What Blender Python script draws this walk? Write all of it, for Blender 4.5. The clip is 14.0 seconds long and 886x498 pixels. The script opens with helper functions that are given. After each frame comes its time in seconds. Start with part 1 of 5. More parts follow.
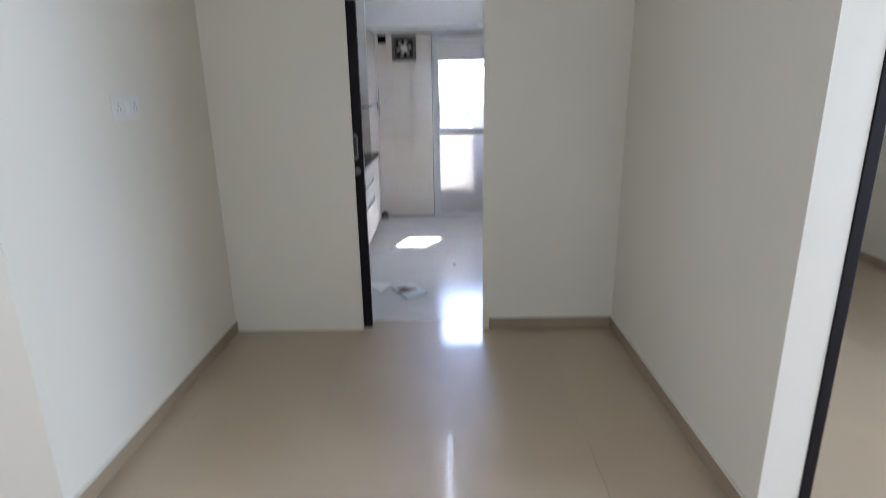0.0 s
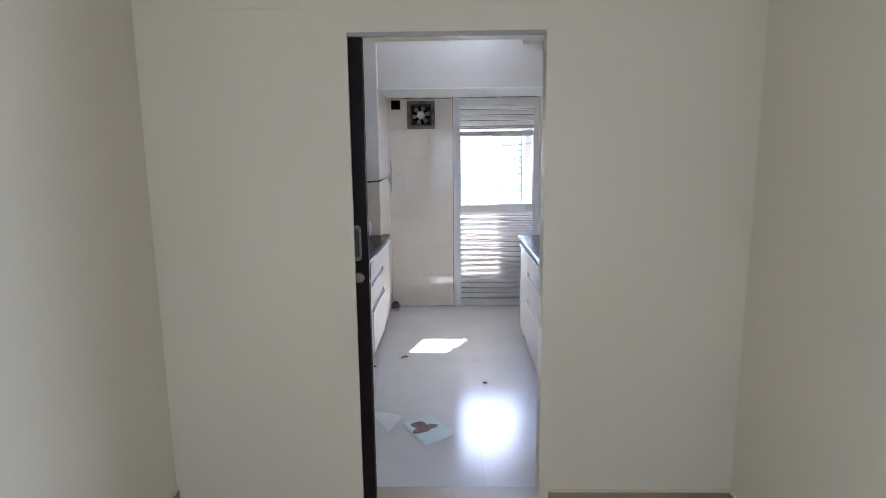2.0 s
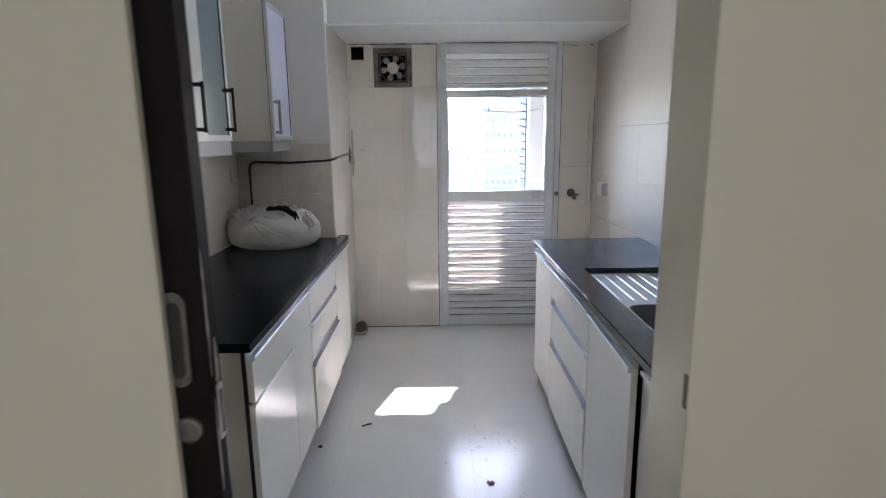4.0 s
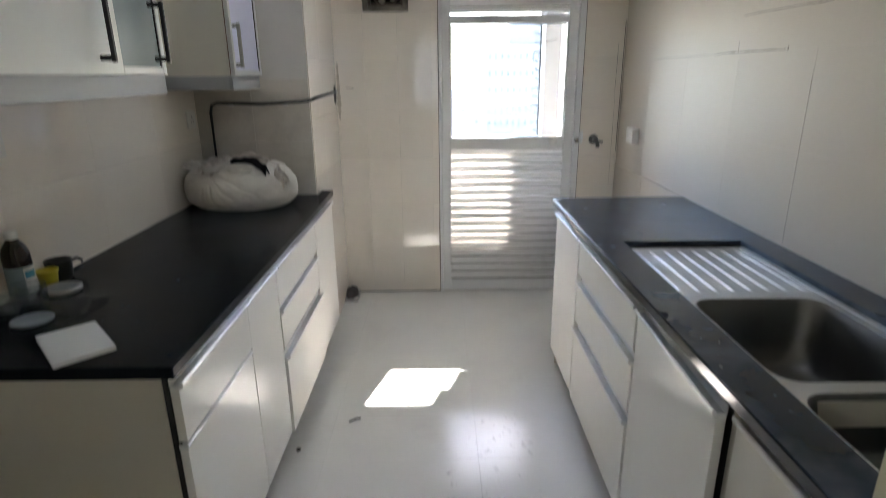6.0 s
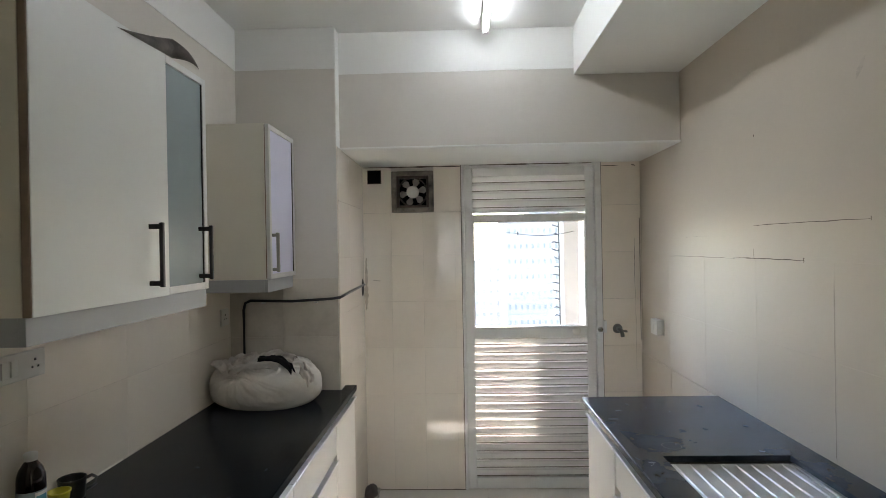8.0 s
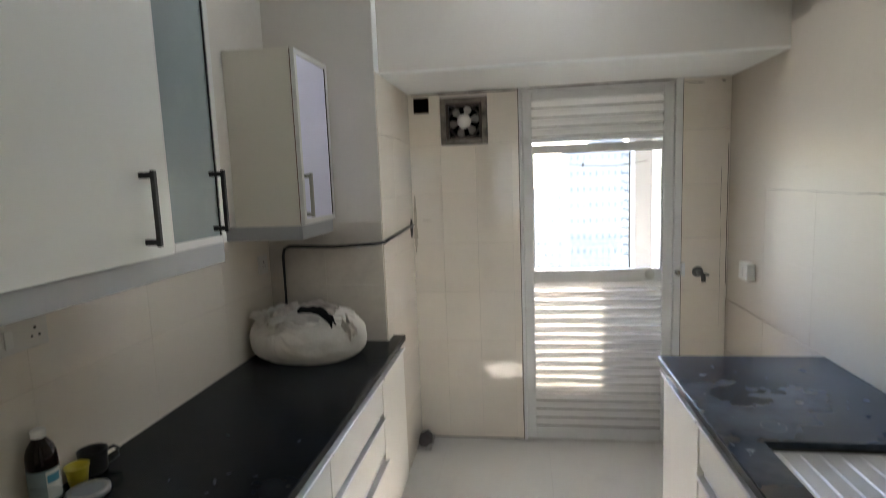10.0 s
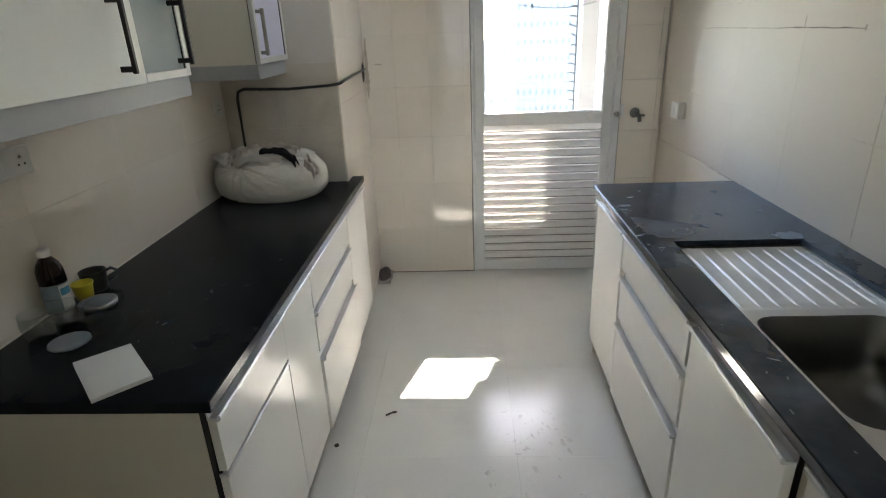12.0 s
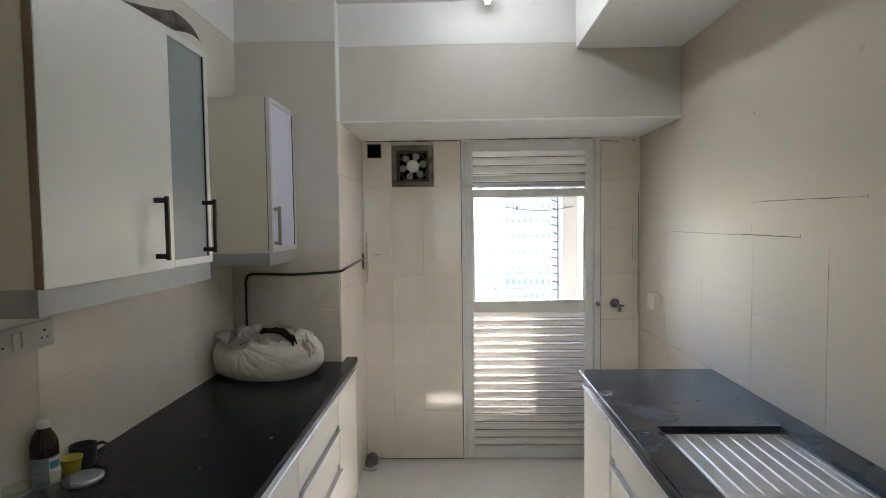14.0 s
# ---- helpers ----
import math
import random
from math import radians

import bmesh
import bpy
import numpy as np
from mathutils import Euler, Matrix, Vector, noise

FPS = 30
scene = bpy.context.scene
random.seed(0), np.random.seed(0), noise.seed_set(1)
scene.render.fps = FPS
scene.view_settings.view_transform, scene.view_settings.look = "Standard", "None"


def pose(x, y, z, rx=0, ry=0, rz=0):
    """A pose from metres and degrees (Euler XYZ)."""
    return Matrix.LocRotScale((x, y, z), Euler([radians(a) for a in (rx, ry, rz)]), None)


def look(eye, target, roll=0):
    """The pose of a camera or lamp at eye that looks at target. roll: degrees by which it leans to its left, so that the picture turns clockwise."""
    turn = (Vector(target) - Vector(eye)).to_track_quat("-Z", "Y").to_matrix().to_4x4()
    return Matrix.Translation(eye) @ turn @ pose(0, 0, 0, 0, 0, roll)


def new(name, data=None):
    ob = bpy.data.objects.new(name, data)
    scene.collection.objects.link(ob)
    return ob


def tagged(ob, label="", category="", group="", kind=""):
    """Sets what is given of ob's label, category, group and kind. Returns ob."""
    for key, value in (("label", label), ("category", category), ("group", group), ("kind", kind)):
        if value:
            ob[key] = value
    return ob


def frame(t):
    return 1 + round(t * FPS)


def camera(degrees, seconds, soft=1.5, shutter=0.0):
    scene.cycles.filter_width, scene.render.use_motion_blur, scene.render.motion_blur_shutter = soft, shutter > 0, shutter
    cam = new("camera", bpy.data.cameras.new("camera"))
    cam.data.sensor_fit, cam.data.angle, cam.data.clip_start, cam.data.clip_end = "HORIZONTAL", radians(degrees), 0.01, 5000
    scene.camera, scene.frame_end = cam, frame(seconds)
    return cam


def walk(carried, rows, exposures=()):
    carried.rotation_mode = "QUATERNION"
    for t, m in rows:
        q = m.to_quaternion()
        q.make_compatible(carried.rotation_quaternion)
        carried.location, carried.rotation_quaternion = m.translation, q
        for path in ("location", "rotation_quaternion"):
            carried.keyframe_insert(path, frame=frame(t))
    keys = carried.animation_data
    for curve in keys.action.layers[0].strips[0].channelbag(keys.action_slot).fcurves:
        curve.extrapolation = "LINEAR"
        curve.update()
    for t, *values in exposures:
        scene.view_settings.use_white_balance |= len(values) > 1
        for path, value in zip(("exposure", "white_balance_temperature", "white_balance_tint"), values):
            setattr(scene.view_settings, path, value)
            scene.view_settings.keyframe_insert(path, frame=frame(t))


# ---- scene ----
cam = camera(77.5, 14.0, soft=0.85, shutter=0.5)
PATH = [
    (0, (0.114, 0.025, 1.468), (0.099, 1.946, 0.913), -0.9),
    (0.5, (0.066, 0.085, 1.498), (0.075, 2.066, 1.227), -1.0),
    (1, (0.065, 0.333, 1.478), (0.077, 2.309, 1.166), -1.1),
    (1.5, (0.05, 0.7, 1.493), (0.033, 2.676, 1.181), -1.0),
    (2, (-0.02, 1.085, 1.482), (-0.063, 3.059, 1.164), -0.6),
    (2.2, (-0.039, 1.244, 1.489), (-0.082, 3.217, 1.166), -0.7),
    (4.3, (-0.026, 2.677, 1.429), (-0.009, 4.627, 0.984), -0.6),
    (4.5, (-0.006, 2.769, 1.421), (-0.018, 4.705, 0.917), -0.7),
    (5, (-0.029, 2.969, 1.407), (-0.039, 4.835, 0.687), -0.0),
    (5.5, (-0.03, 3.041, 1.399), (-0.034, 4.865, 0.578), -0.4),
    (6, (-0.029, 3.045, 1.424), (-0.021, 4.952, 0.821), -0.6),
    (6.5, (-0.036, 3.034, 1.466), (-0.037, 5.009, 1.154), -0.7),
    (7, (-0.024, 3.009, 1.499), (-0.074, 5.006, 1.388), -1.3),
    (7.2, (-0.042, 2.978, 1.521), (-0.093, 4.977, 1.494), -1.1),
    (9.3, (-0.042, 3.305, 1.58), (-0.213, 5.298, 1.583), -2.1),
    (9.5, (-0.034, 3.33, 1.589), (-0.261, 5.317, 1.572), -2.4),
    (10, (-0.024, 3.37, 1.594), (-0.308, 5.334, 1.341), -2.2),
    (10.5, (-0.002, 3.383, 1.592), (-0.234, 5.287, 1.027), -1.9),
    (11, (0.007, 3.355, 1.579), (-0.195, 5.221, 0.888), -1.8),
    (11.5, (-0.012, 3.272, 1.557), (-0.158, 5.11, 0.783), -1.9),
    (12, (-0.055, 3.168, 1.538), (-0.154, 5.022, 0.794), -2.3),
    (12.2, (-0.064, 3.132, 1.544), (-0.107, 5.076, 1.074), -1.6),
    (12.5, (-0.055, 3.09, 1.553), (-0.097, 5.08, 1.35), -1.2),
    (13, (-0.06, 3.067, 1.552), (-0.115, 5.062, 1.419), -1.0),
    (13.5, (-0.06, 3.044, 1.56), (-0.124, 5.041, 1.484), -0.7),
    (14, (-0.053, 3.036, 1.56), (-0.109, 5.033, 1.46), -0.7),
]
EXPOSURES = [(0.0, 4.33, 5500, 20), (1.0, 4.40, 5600, 20), (2.2, 4.46, 5650, 21), (4.3, 4.20, 5850, 19), (5.5, 4.28, 6050, 17), (6.5, 4.24, 6450, 14), (9.3, 4.18, 6600, 15), (11.0, 4.24, 6450, 13), (12.0, 4.24, 6450, 12), (12.5, 4.18, 6600, 15), (14.0, 4.18, 6600, 15)]
walk(cam, [(t, look(eye, target, roll)) for t, eye, target, roll in PATH], EXPOSURES)

# ---- light ----
world = bpy.data.worlds.new("world")
scene.world = world
world.use_nodes = True
_wn = world.node_tree.nodes
_sky = _wn.new("ShaderNodeTexSky")
_sky.sky_type, _sky.sun_disc = "NISHITA", False
_sky.sun_elevation, _sky.sun_rotation = radians(42.6), radians(17.2)
_sky.dust_density, _sky.air_density = 0.8, 1.0
world.node_tree.links.new(_sky.outputs[0], _wn["Background"].inputs[0])
_wn["Background"].inputs[1].default_value = 0.15

sun_data = bpy.data.lights.new("sun", "SUN")
sun_data.energy, sun_data.angle, sun_data.color = 5.0, radians(0.5), (1.0, 0.95, 0.86)
sun = new("sun", sun_data)
sun.matrix_world = look((0.333 * 9, 1.073 * 9, 1.033 * 9), (0, 0, 0))

# unseen area lamps added behind the walk to stand in for living room daylight
LIVING_POWER, TUBE_POWER = 4.1, 1.5
for nm, at, to, sx, sy, power, tint in (("window_light_rear", (0.6, -3.44, 1.45), (0.6, 0, 1.45), 2.4, 1.5, LIVING_POWER * 0.36, (0.82, 0.90, 1.0)),
                                        ("window_light_side", (5.94, -0.1, 1.45), (0, -0.1, 1.45), 2.2, 1.5, LIVING_POWER * 3.5, (0.78, 0.89, 1.0)),
                                        ("window_light_west", (-3.54, 0.3, 1.45), (0, 0.3, 1.45), 1.6, 1.4, LIVING_POWER * 0.42, (0.92, 0.95, 1.0))):
    ld = bpy.data.lights.new(nm, "AREA")
    ld.shape, ld.size, ld.size_y, ld.energy, ld.color = "RECTANGLE", sx, sy, power, tint
    new(nm, ld).matrix_world = look(at, to)

# ---- materials ----


def rgb(c):
    return (*c, 1.0)


def material(name, base, rough=0.5, metal=0.0, vary=0.06, scale=3.0, grain=60.0, bump=0.03, coat=0.0, rough_vary=0.0, random_tint=0.0,
             transmission=0.0, stains=None, spec=0.5, stain_detail=6.0):
    """A surface with broad mottling, fine grain and slight relief; stains = (colour, scale, threshold, amount)."""
    m = bpy.data.materials.new(name)
    m.use_nodes = True
    nt = m.node_tree
    n, l = nt.nodes, nt.links
    p = n["Principled BSDF"]
    p.inputs["Roughness"].default_value, p.inputs["Metallic"].default_value = rough, metal
    p.inputs["Coat Weight"].default_value, p.inputs["Coat Roughness"].default_value = coat, 0.08
    p.inputs["Transmission Weight"].default_value = transmission
    p.inputs["Specular IOR Level"].default_value = spec
    geo = n.new("ShaderNodeNewGeometry")
    big, fine = n.new("ShaderNodeTexNoise"), n.new("ShaderNodeTexNoise")
    for t, sc, det in ((big, scale, 4.0), (fine, grain, 3.0)):
        t.inputs["Scale"].default_value, t.inputs["Detail"].default_value = sc, det
        l.new(geo.outputs["Position"], t.inputs["Vector"])
    add = n.new("ShaderNodeMath")
    add.operation = "MULTIPLY_ADD"
    l.new(fine.outputs[0], add.inputs[0])
    add.inputs[1].default_value = 0.35
    l.new(big.outputs[0], add.inputs[2])
    ramp = n.new("ShaderNodeMapRange")
    ramp.inputs["From Min"].default_value, ramp.inputs["From Max"].default_value = 0.35, 1.0
    ramp.inputs["To Min"].default_value, ramp.inputs["To Max"].default_value = 1.0 - vary, 1.0 + vary
    l.new(add.outputs[0], ramp.inputs["Value"])
    value = ramp.outputs[0]
    if random_tint:
        info, mul = n.new("ShaderNodeObjectInfo"), n.new("ShaderNodeMath")
        mr = n.new("ShaderNodeMapRange")
        mr.inputs["To Min"].default_value, mr.inputs["To Max"].default_value = 1 - random_tint, 1 + random_tint
        l.new(info.outputs["Random"], mr.inputs["Value"])
        mul.operation = "MULTIPLY"
        l.new(value, mul.inputs[0])
        l.new(mr.outputs[0], mul.inputs[1])
        value = mul.outputs[0]
    mix = n.new("ShaderNodeVectorMath")
    mix.operation = "SCALE"
    mix.inputs[0].default_value = base
    l.new(value, mix.inputs["Scale"])
    colour = mix.outputs[0]
    if stains:
        sc, ssc, thr, amount = stains
        st, sr, sm = n.new("ShaderNodeTexNoise"), n.new("ShaderNodeMapRange"), n.new("ShaderNodeMix")
        st.inputs["Scale"].default_value, st.inputs["Detail"].default_value, st.inputs["Roughness"].default_value = ssc, stain_detail, 0.6
        l.new(geo.outputs["Position"], st.inputs["Vector"])
        sr.inputs["From Min"].default_value, sr.inputs["From Max"].default_value, sr.inputs["To Max"].default_value = thr - 0.06, thr + 0.22, amount
        l.new(st.outputs[0], sr.inputs["Value"])
        sm.data_type = "RGBA"
        l.new(sr.outputs[0], sm.inputs["Factor"])
        l.new(colour, sm.inputs["A"])
        sm.inputs["B"].default_value = rgb(sc)
        colour = sm.outputs["Result"]
    l.new(colour, p.inputs["Base Color"])
    if rough_vary:
        rr = n.new("ShaderNodeMapRange")
        rr.inputs["From Min"].default_value, rr.inputs["From Max"].default_value = 0.3, 0.7
        rr.inputs["To Min"].default_value, rr.inputs["To Max"].default_value = max(0.02, rough - rough_vary), rough + rough_vary
        l.new(big.outputs[0], rr.inputs["Value"])
        l.new(rr.outputs[0], p.inputs["Roughness"])
    if bump:
        b = n.new("ShaderNodeBump")
        b.inputs["Strength"].default_value, b.inputs["Distance"].default_value = bump, 0.004
        l.new(add.outputs[0], b.inputs["Height"])
        l.new(b.outputs[0], p.inputs["Normal"])
    return m


def glowing(name, colour, strength):
    m = bpy.data.materials.new(name)
    m.use_nodes = True
    p = m.node_tree.nodes["Principled BSDF"]
    p.inputs["Base Color"].default_value, p.inputs["Emission Color"].default_value = rgb((0.9, 0.9, 0.9)), rgb(colour)
    p.inputs["Emission Strength"].default_value = strength
    return m


HALL_PAINT = material("hall_paint", (0.70, 0.658, 0.540), 0.42, vary=0.03, scale=1.2, grain=90, bump=0.05)
KITCHEN_PAINT = material("kitchen_paint", (0.62, 0.585, 0.53), 0.5, vary=0.04, scale=1.5, grain=90, bump=0.06, stains=((0.42, 0.38, 0.32), 2.3, 0.62, 0.35))
WHITE_PAINT = material("white_paint", (0.78, 0.78, 0.75), 0.55, vary=0.03, scale=1.5, grain=80, bump=0.05)
WALL_TILE = material("ivory_wall_tile", (0.83, 0.765, 0.675), 0.07, vary=0.03, scale=1.8, grain=40, bump=0.012, random_tint=0.025, rough_vary=0.02,
                     stains=((0.52, 0.44, 0.34), 1.7, 0.60, 0.25))
FLOOR_GROUT = material("floor_grout", (0.62, 0.58, 0.52), 0.8, vary=0.1, scale=6, bump=0.05)
# grime stains on a base darkened for the shade under the wall cabinet
GRIMY_SHADED_TILE = material("grimy_shaded_tile", (0.58, 0.53, 0.46), 0.36, vary=0.08, scale=3, grain=60, bump=0.02, stains=((0.28, 0.24, 0.20), 4.0, 0.55, 0.5))
# east wall colours darkened to offset the pane's light; tiles likely match the others
EAST_PAINT = material("darkened_cream_paint", (0.545, 0.482, 0.402), 0.50, spec=0.22, vary=0.04, scale=1.5, grain=90, bump=0.03, stains=((0.52, 0.46, 0.38), 2.1, 0.60, 0.3))
EAST_TILE = material("darkened_satin_tile", (0.545, 0.482, 0.402), 0.50, vary=0.03, scale=1.8, grain=40, bump=0.012, spec=0.20,
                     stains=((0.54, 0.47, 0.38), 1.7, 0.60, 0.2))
GROUT = material("grout", (0.68, 0.62, 0.54), 0.85, vary=0.15, scale=6, bump=0.1)
FLOOR_TILE = material("polished_floor_tile", (0.74, 0.725, 0.695), 0.165, spec=0.22, vary=0.05, scale=2.2, grain=120, bump=0.008, random_tint=0.015, rough_vary=0.02,
                      stains=((0.46, 0.43, 0.40), 3.1, 0.60, 0.3))
HALL_TILE = material("beige_floor_tile", (0.45, 0.355, 0.235), 0.42, spec=0.9, coat=0.7, vary=0.05, scale=2.5, grain=120, bump=0.008, random_tint=0.02, rough_vary=0.02)
SKIRT_TILE = material("beige_skirting_tile", (0.31, 0.235, 0.155), 0.25, vary=0.06, scale=3, grain=100, bump=0.02)
LAMINATE = material("ivory_laminate", (0.79, 0.77, 0.72), 0.18, spec=0.017, vary=0.02, scale=2, grain=50, bump=0.006, random_tint=0.015, stains=((0.55, 0.48, 0.38), 4.0, 0.66, 0.25))
CARCASS = material("beige_carcass_board", (0.60, 0.56, 0.48), 0.35, vary=0.03, scale=2.5, grain=60, bump=0.01)
EDGE_BROWN = material("bare_board_edge", (0.22, 0.16, 0.12), 0.7, vary=0.2, scale=20, grain=150, bump=0.1)
GRANITE = material("black_granite", (0.010, 0.012, 0.016), 0.20, vary=0.12, scale=5, grain=40, bump=0.0, rough_vary=0.05, spec=0.10, stains=((0.030, 0.036, 0.046), 6.0, 0.58, 0.4))
GRANITE_DUSTY = material("dusty_black_granite", (0.014, 0.021, 0.032), 0.20, vary=0.12, scale=5, grain=40, bump=0.0, rough_vary=0.05, spec=0.36, stains=((0.085, 0.105, 0.135), 4.5, 0.45, 0.75), stain_detail=4.0)
GRANITE_EDGE = material("polished_granite_edge", (0.016, 0.020, 0.026), 0.14, vary=0.1, scale=5, grain=40, bump=0.0, spec=0.9)
HANDLE_METAL = material("pale_handle_aluminium", (0.68, 0.675, 0.66), 0.42, 0.45, vary=0.06, scale=8, grain=200, bump=0.02)
ALUMINIUM = material("brushed_aluminium", (0.33, 0.318, 0.30), 0.52, 0.5, vary=0.06, scale=8, grain=200, bump=0.02)
STEEL = material("stainless_steel", (0.55, 0.55, 0.55), 0.32, 1.0, vary=0.08, scale=9, grain=300, bump=0.02, rough_vary=0.03)
# paler, less metallic sink steel: the bright walls' reflection is put into its colour
DRAIN_STEEL = material("pale_drainer_steel", (0.64, 0.635, 0.63), 0.46, 0.55, vary=0.10, scale=12, grain=300, bump=0.02)
# sink steel again, darkened in colour for the shade and reflections inside the bowls
BOWL_STEEL = material("shaded_bowl_steel", (0.16, 0.158, 0.155), 0.34, 0.9, vary=0.12, scale=9, grain=300, bump=0.02, rough_vary=0.04)
WHITE_METAL = material("white_coated_aluminium", (0.76, 0.76, 0.75), 0.32, vary=0.04, scale=5, grain=80, bump=0.02, stains=((0.34, 0.31, 0.27), 6.0, 0.64, 0.5))
DARK_WOOD = material("dark_brown_wood", (0.011, 0.0085, 0.008), 0.55, vary=0.3, scale=14, grain=120, bump=0.06, spec=0.12)
SCUFF = material("scuffed_wood", (0.30, 0.28, 0.27), 0.6, vary=0.5, scale=22, grain=120, bump=0.15)
BLACK = material("black_plastic", (0.015, 0.015, 0.016), 0.4, vary=0.1, bump=0.01)
DARK = material("dark_gap_shade", (0.03, 0.028, 0.026), 0.8, vary=0.2, bump=0.02)
WHITE_PLASTIC = material("white_plastic", (0.74, 0.73, 0.69), 0.32, vary=0.03, bump=0.01)
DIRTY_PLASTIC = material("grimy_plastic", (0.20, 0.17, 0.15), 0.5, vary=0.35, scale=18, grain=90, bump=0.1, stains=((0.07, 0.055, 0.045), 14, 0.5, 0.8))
LAMINATE_MATT = material("satin_grey_ivory_laminate", (0.70, 0.71, 0.68), 0.38, vary=0.02, scale=2, grain=50, bump=0.006)
PELMET_GREY = material("grey_pelmet", (0.37, 0.375, 0.385), 0.4, vary=0.05, scale=4, grain=80, bump=0.02)
LOCK_GREY = material("tarnished_lock", (0.15, 0.145, 0.14), 0.4, 0.6, vary=0.2, scale=30, bump=0.03)
PLATE = material("aged_ivory_plastic", (0.70, 0.68, 0.63), 0.35, vary=0.03, bump=0.01)
FROSTED = material("frosted_glass", (0.22, 0.27, 0.275), 0.36, vary=0.06, scale=3, grain=300, bump=0.03, spec=0.45, stains=((0.30, 0.35, 0.35), 9.0, 0.60, 0.4))
FAN_FRAME = material("grimy_fan_frame", (0.25, 0.22, 0.18), 0.55, vary=0.3, scale=12, grain=90, bump=0.1, stains=((0.03, 0.022, 0.018), 13, 0.48, 0.95))
FAN_BROWN = material("greasy_brown_plastic", (0.060, 0.042, 0.032), 0.5, vary=0.4, scale=16, grain=90, bump=0.1, stains=((0.16, 0.12, 0.09), 11, 0.56, 0.6))
FAN_BLADE = material("grey_grimy_blade", (0.52, 0.48, 0.43), 0.45, vary=0.2, scale=22, grain=90, bump=0.05, stains=((0.20, 0.15, 0.12), 16, 0.56, 0.6))
VOID = material("dark_hole", (0.006, 0.005, 0.005), 1.0, vary=0.1, bump=0.0, spec=0.0)
CABINET_SIDE = material("cream_cabinet_side", (0.70, 0.665, 0.575), 0.36, vary=0.02, scale=2.5, grain=60, bump=0.01)
FROSTED_LIGHT = material("frosted_white_glass", (0.72, 0.72, 0.88), 0.32, vary=0.03, scale=3, grain=300, bump=0.03, spec=0.6)
CHROME = material("chrome", (0.72, 0.72, 0.72), 0.15, 1.0, vary=0.05, bump=0.0)
CLOTH = material("dirty_white_cloth", (0.76, 0.72, 0.66), 0.9, vary=0.14, scale=9, grain=240, bump=0.25, stains=((0.40, 0.33, 0.27), 9.0, 0.56, 0.5))
CLOTH_SOILED = material("soiled_cloth", (0.74, 0.67, 0.60), 0.9, vary=0.15, scale=9, grain=240, bump=0.3, stains=((0.22, 0.14, 0.11), 20.0, 0.55, 0.7))
CLOTH_DARK = material("black_cloth", (0.022, 0.02, 0.022), 0.9, vary=0.3, scale=20, grain=200, bump=0.3)
PAPER = material("white_paper", (0.82, 0.82, 0.81), 0.7, vary=0.03, scale=9, grain=120, bump=0.03)
AMBER = material("amber_bottle", (0.014, 0.005, 0.003), 0.12, vary=0.1, bump=0.0, spec=0.4)
LABEL = material("pale_blue_label", (0.20, 0.26, 0.27), 0.5, vary=0.15, scale=25, bump=0.02)
DUST_GREY = material("faded_print", (0.12, 0.15, 0.16), 0.6, vary=0.2, scale=30, bump=0.01)
LABEL_BLUE = material("blue_label_band", (0.06, 0.25, 0.36), 0.5, vary=0.1, bump=0.02)
YELLOW = material("yellow_plastic", (0.62, 0.50, 0.04), 0.35, vary=0.06, bump=0.01)
MESHY = material("milky_plastic", (0.27, 0.29, 0.325), 0.3, vary=0.05, bump=0.02)
COVER_GREEN = material("pale_green_cover", (0.62, 0.73, 0.70), 0.3, vary=0.06, scale=9, bump=0.01)
COVER_PICTURE = material("dark_cover_picture", (0.20, 0.09, 0.09), 0.35, vary=0.8, scale=28, grain=60, bump=0.01, stains=((0.03, 0.02, 0.03), 22, 0.5, 0.9))
RUBBER = material("dark_rubber_shoe", (0.05, 0.04, 0.04), 0.7, vary=0.3, scale=20, bump=0.2)
SHOE_DARK = material("dark_grey_felt", (0.13, 0.11, 0.105), 0.9, vary=0.3, scale=25, bump=0.3)
SHOE_GREY = material("worn_grey_cloth", (0.38, 0.35, 0.33), 0.85, vary=0.3, scale=25, bump=0.3)
LEAF = material("dry_leaf", (0.15, 0.08, 0.07), 0.8, vary=0.3, scale=40, bump=0.2)
OUT_BEIGE = material("beige_outdoor_plaster", (0.26, 0.25, 0.25), 0.8, vary=0.08, scale=2, grain=60, bump=0.2)
OUT_WHITE = material("pale_facade", (0.245, 0.222, 0.218), 0.8, vary=0.06, scale=0.1, grain=2, bump=0.05)
OUT_GLASS = material("facade_window", (0.15, 0.145, 0.15), 0.7, vary=0.2, scale=0.3, bump=0.0)
GROUND = material("far_ground", (0.20, 0.22, 0.19), 0.9, vary=0.3, scale=0.02, grain=0.3, bump=0.1)
TUBE = glowing("tube_light", (0.84, 0.93, 1.0), TUBE_POWER)
CARTON = material("brown_board", (0.24, 0.15, 0.09), 0.7, vary=0.15, scale=9, grain=80, bump=0.08)
MARK = material("wall_dirt_mark", (0.13, 0.10, 0.08), 0.8, vary=0.5, scale=40, bump=0.05)
SMEAR = material("faint_wall_smear", (0.50, 0.44, 0.36), 0.6, vary=0.3, scale=20, bump=0.03)


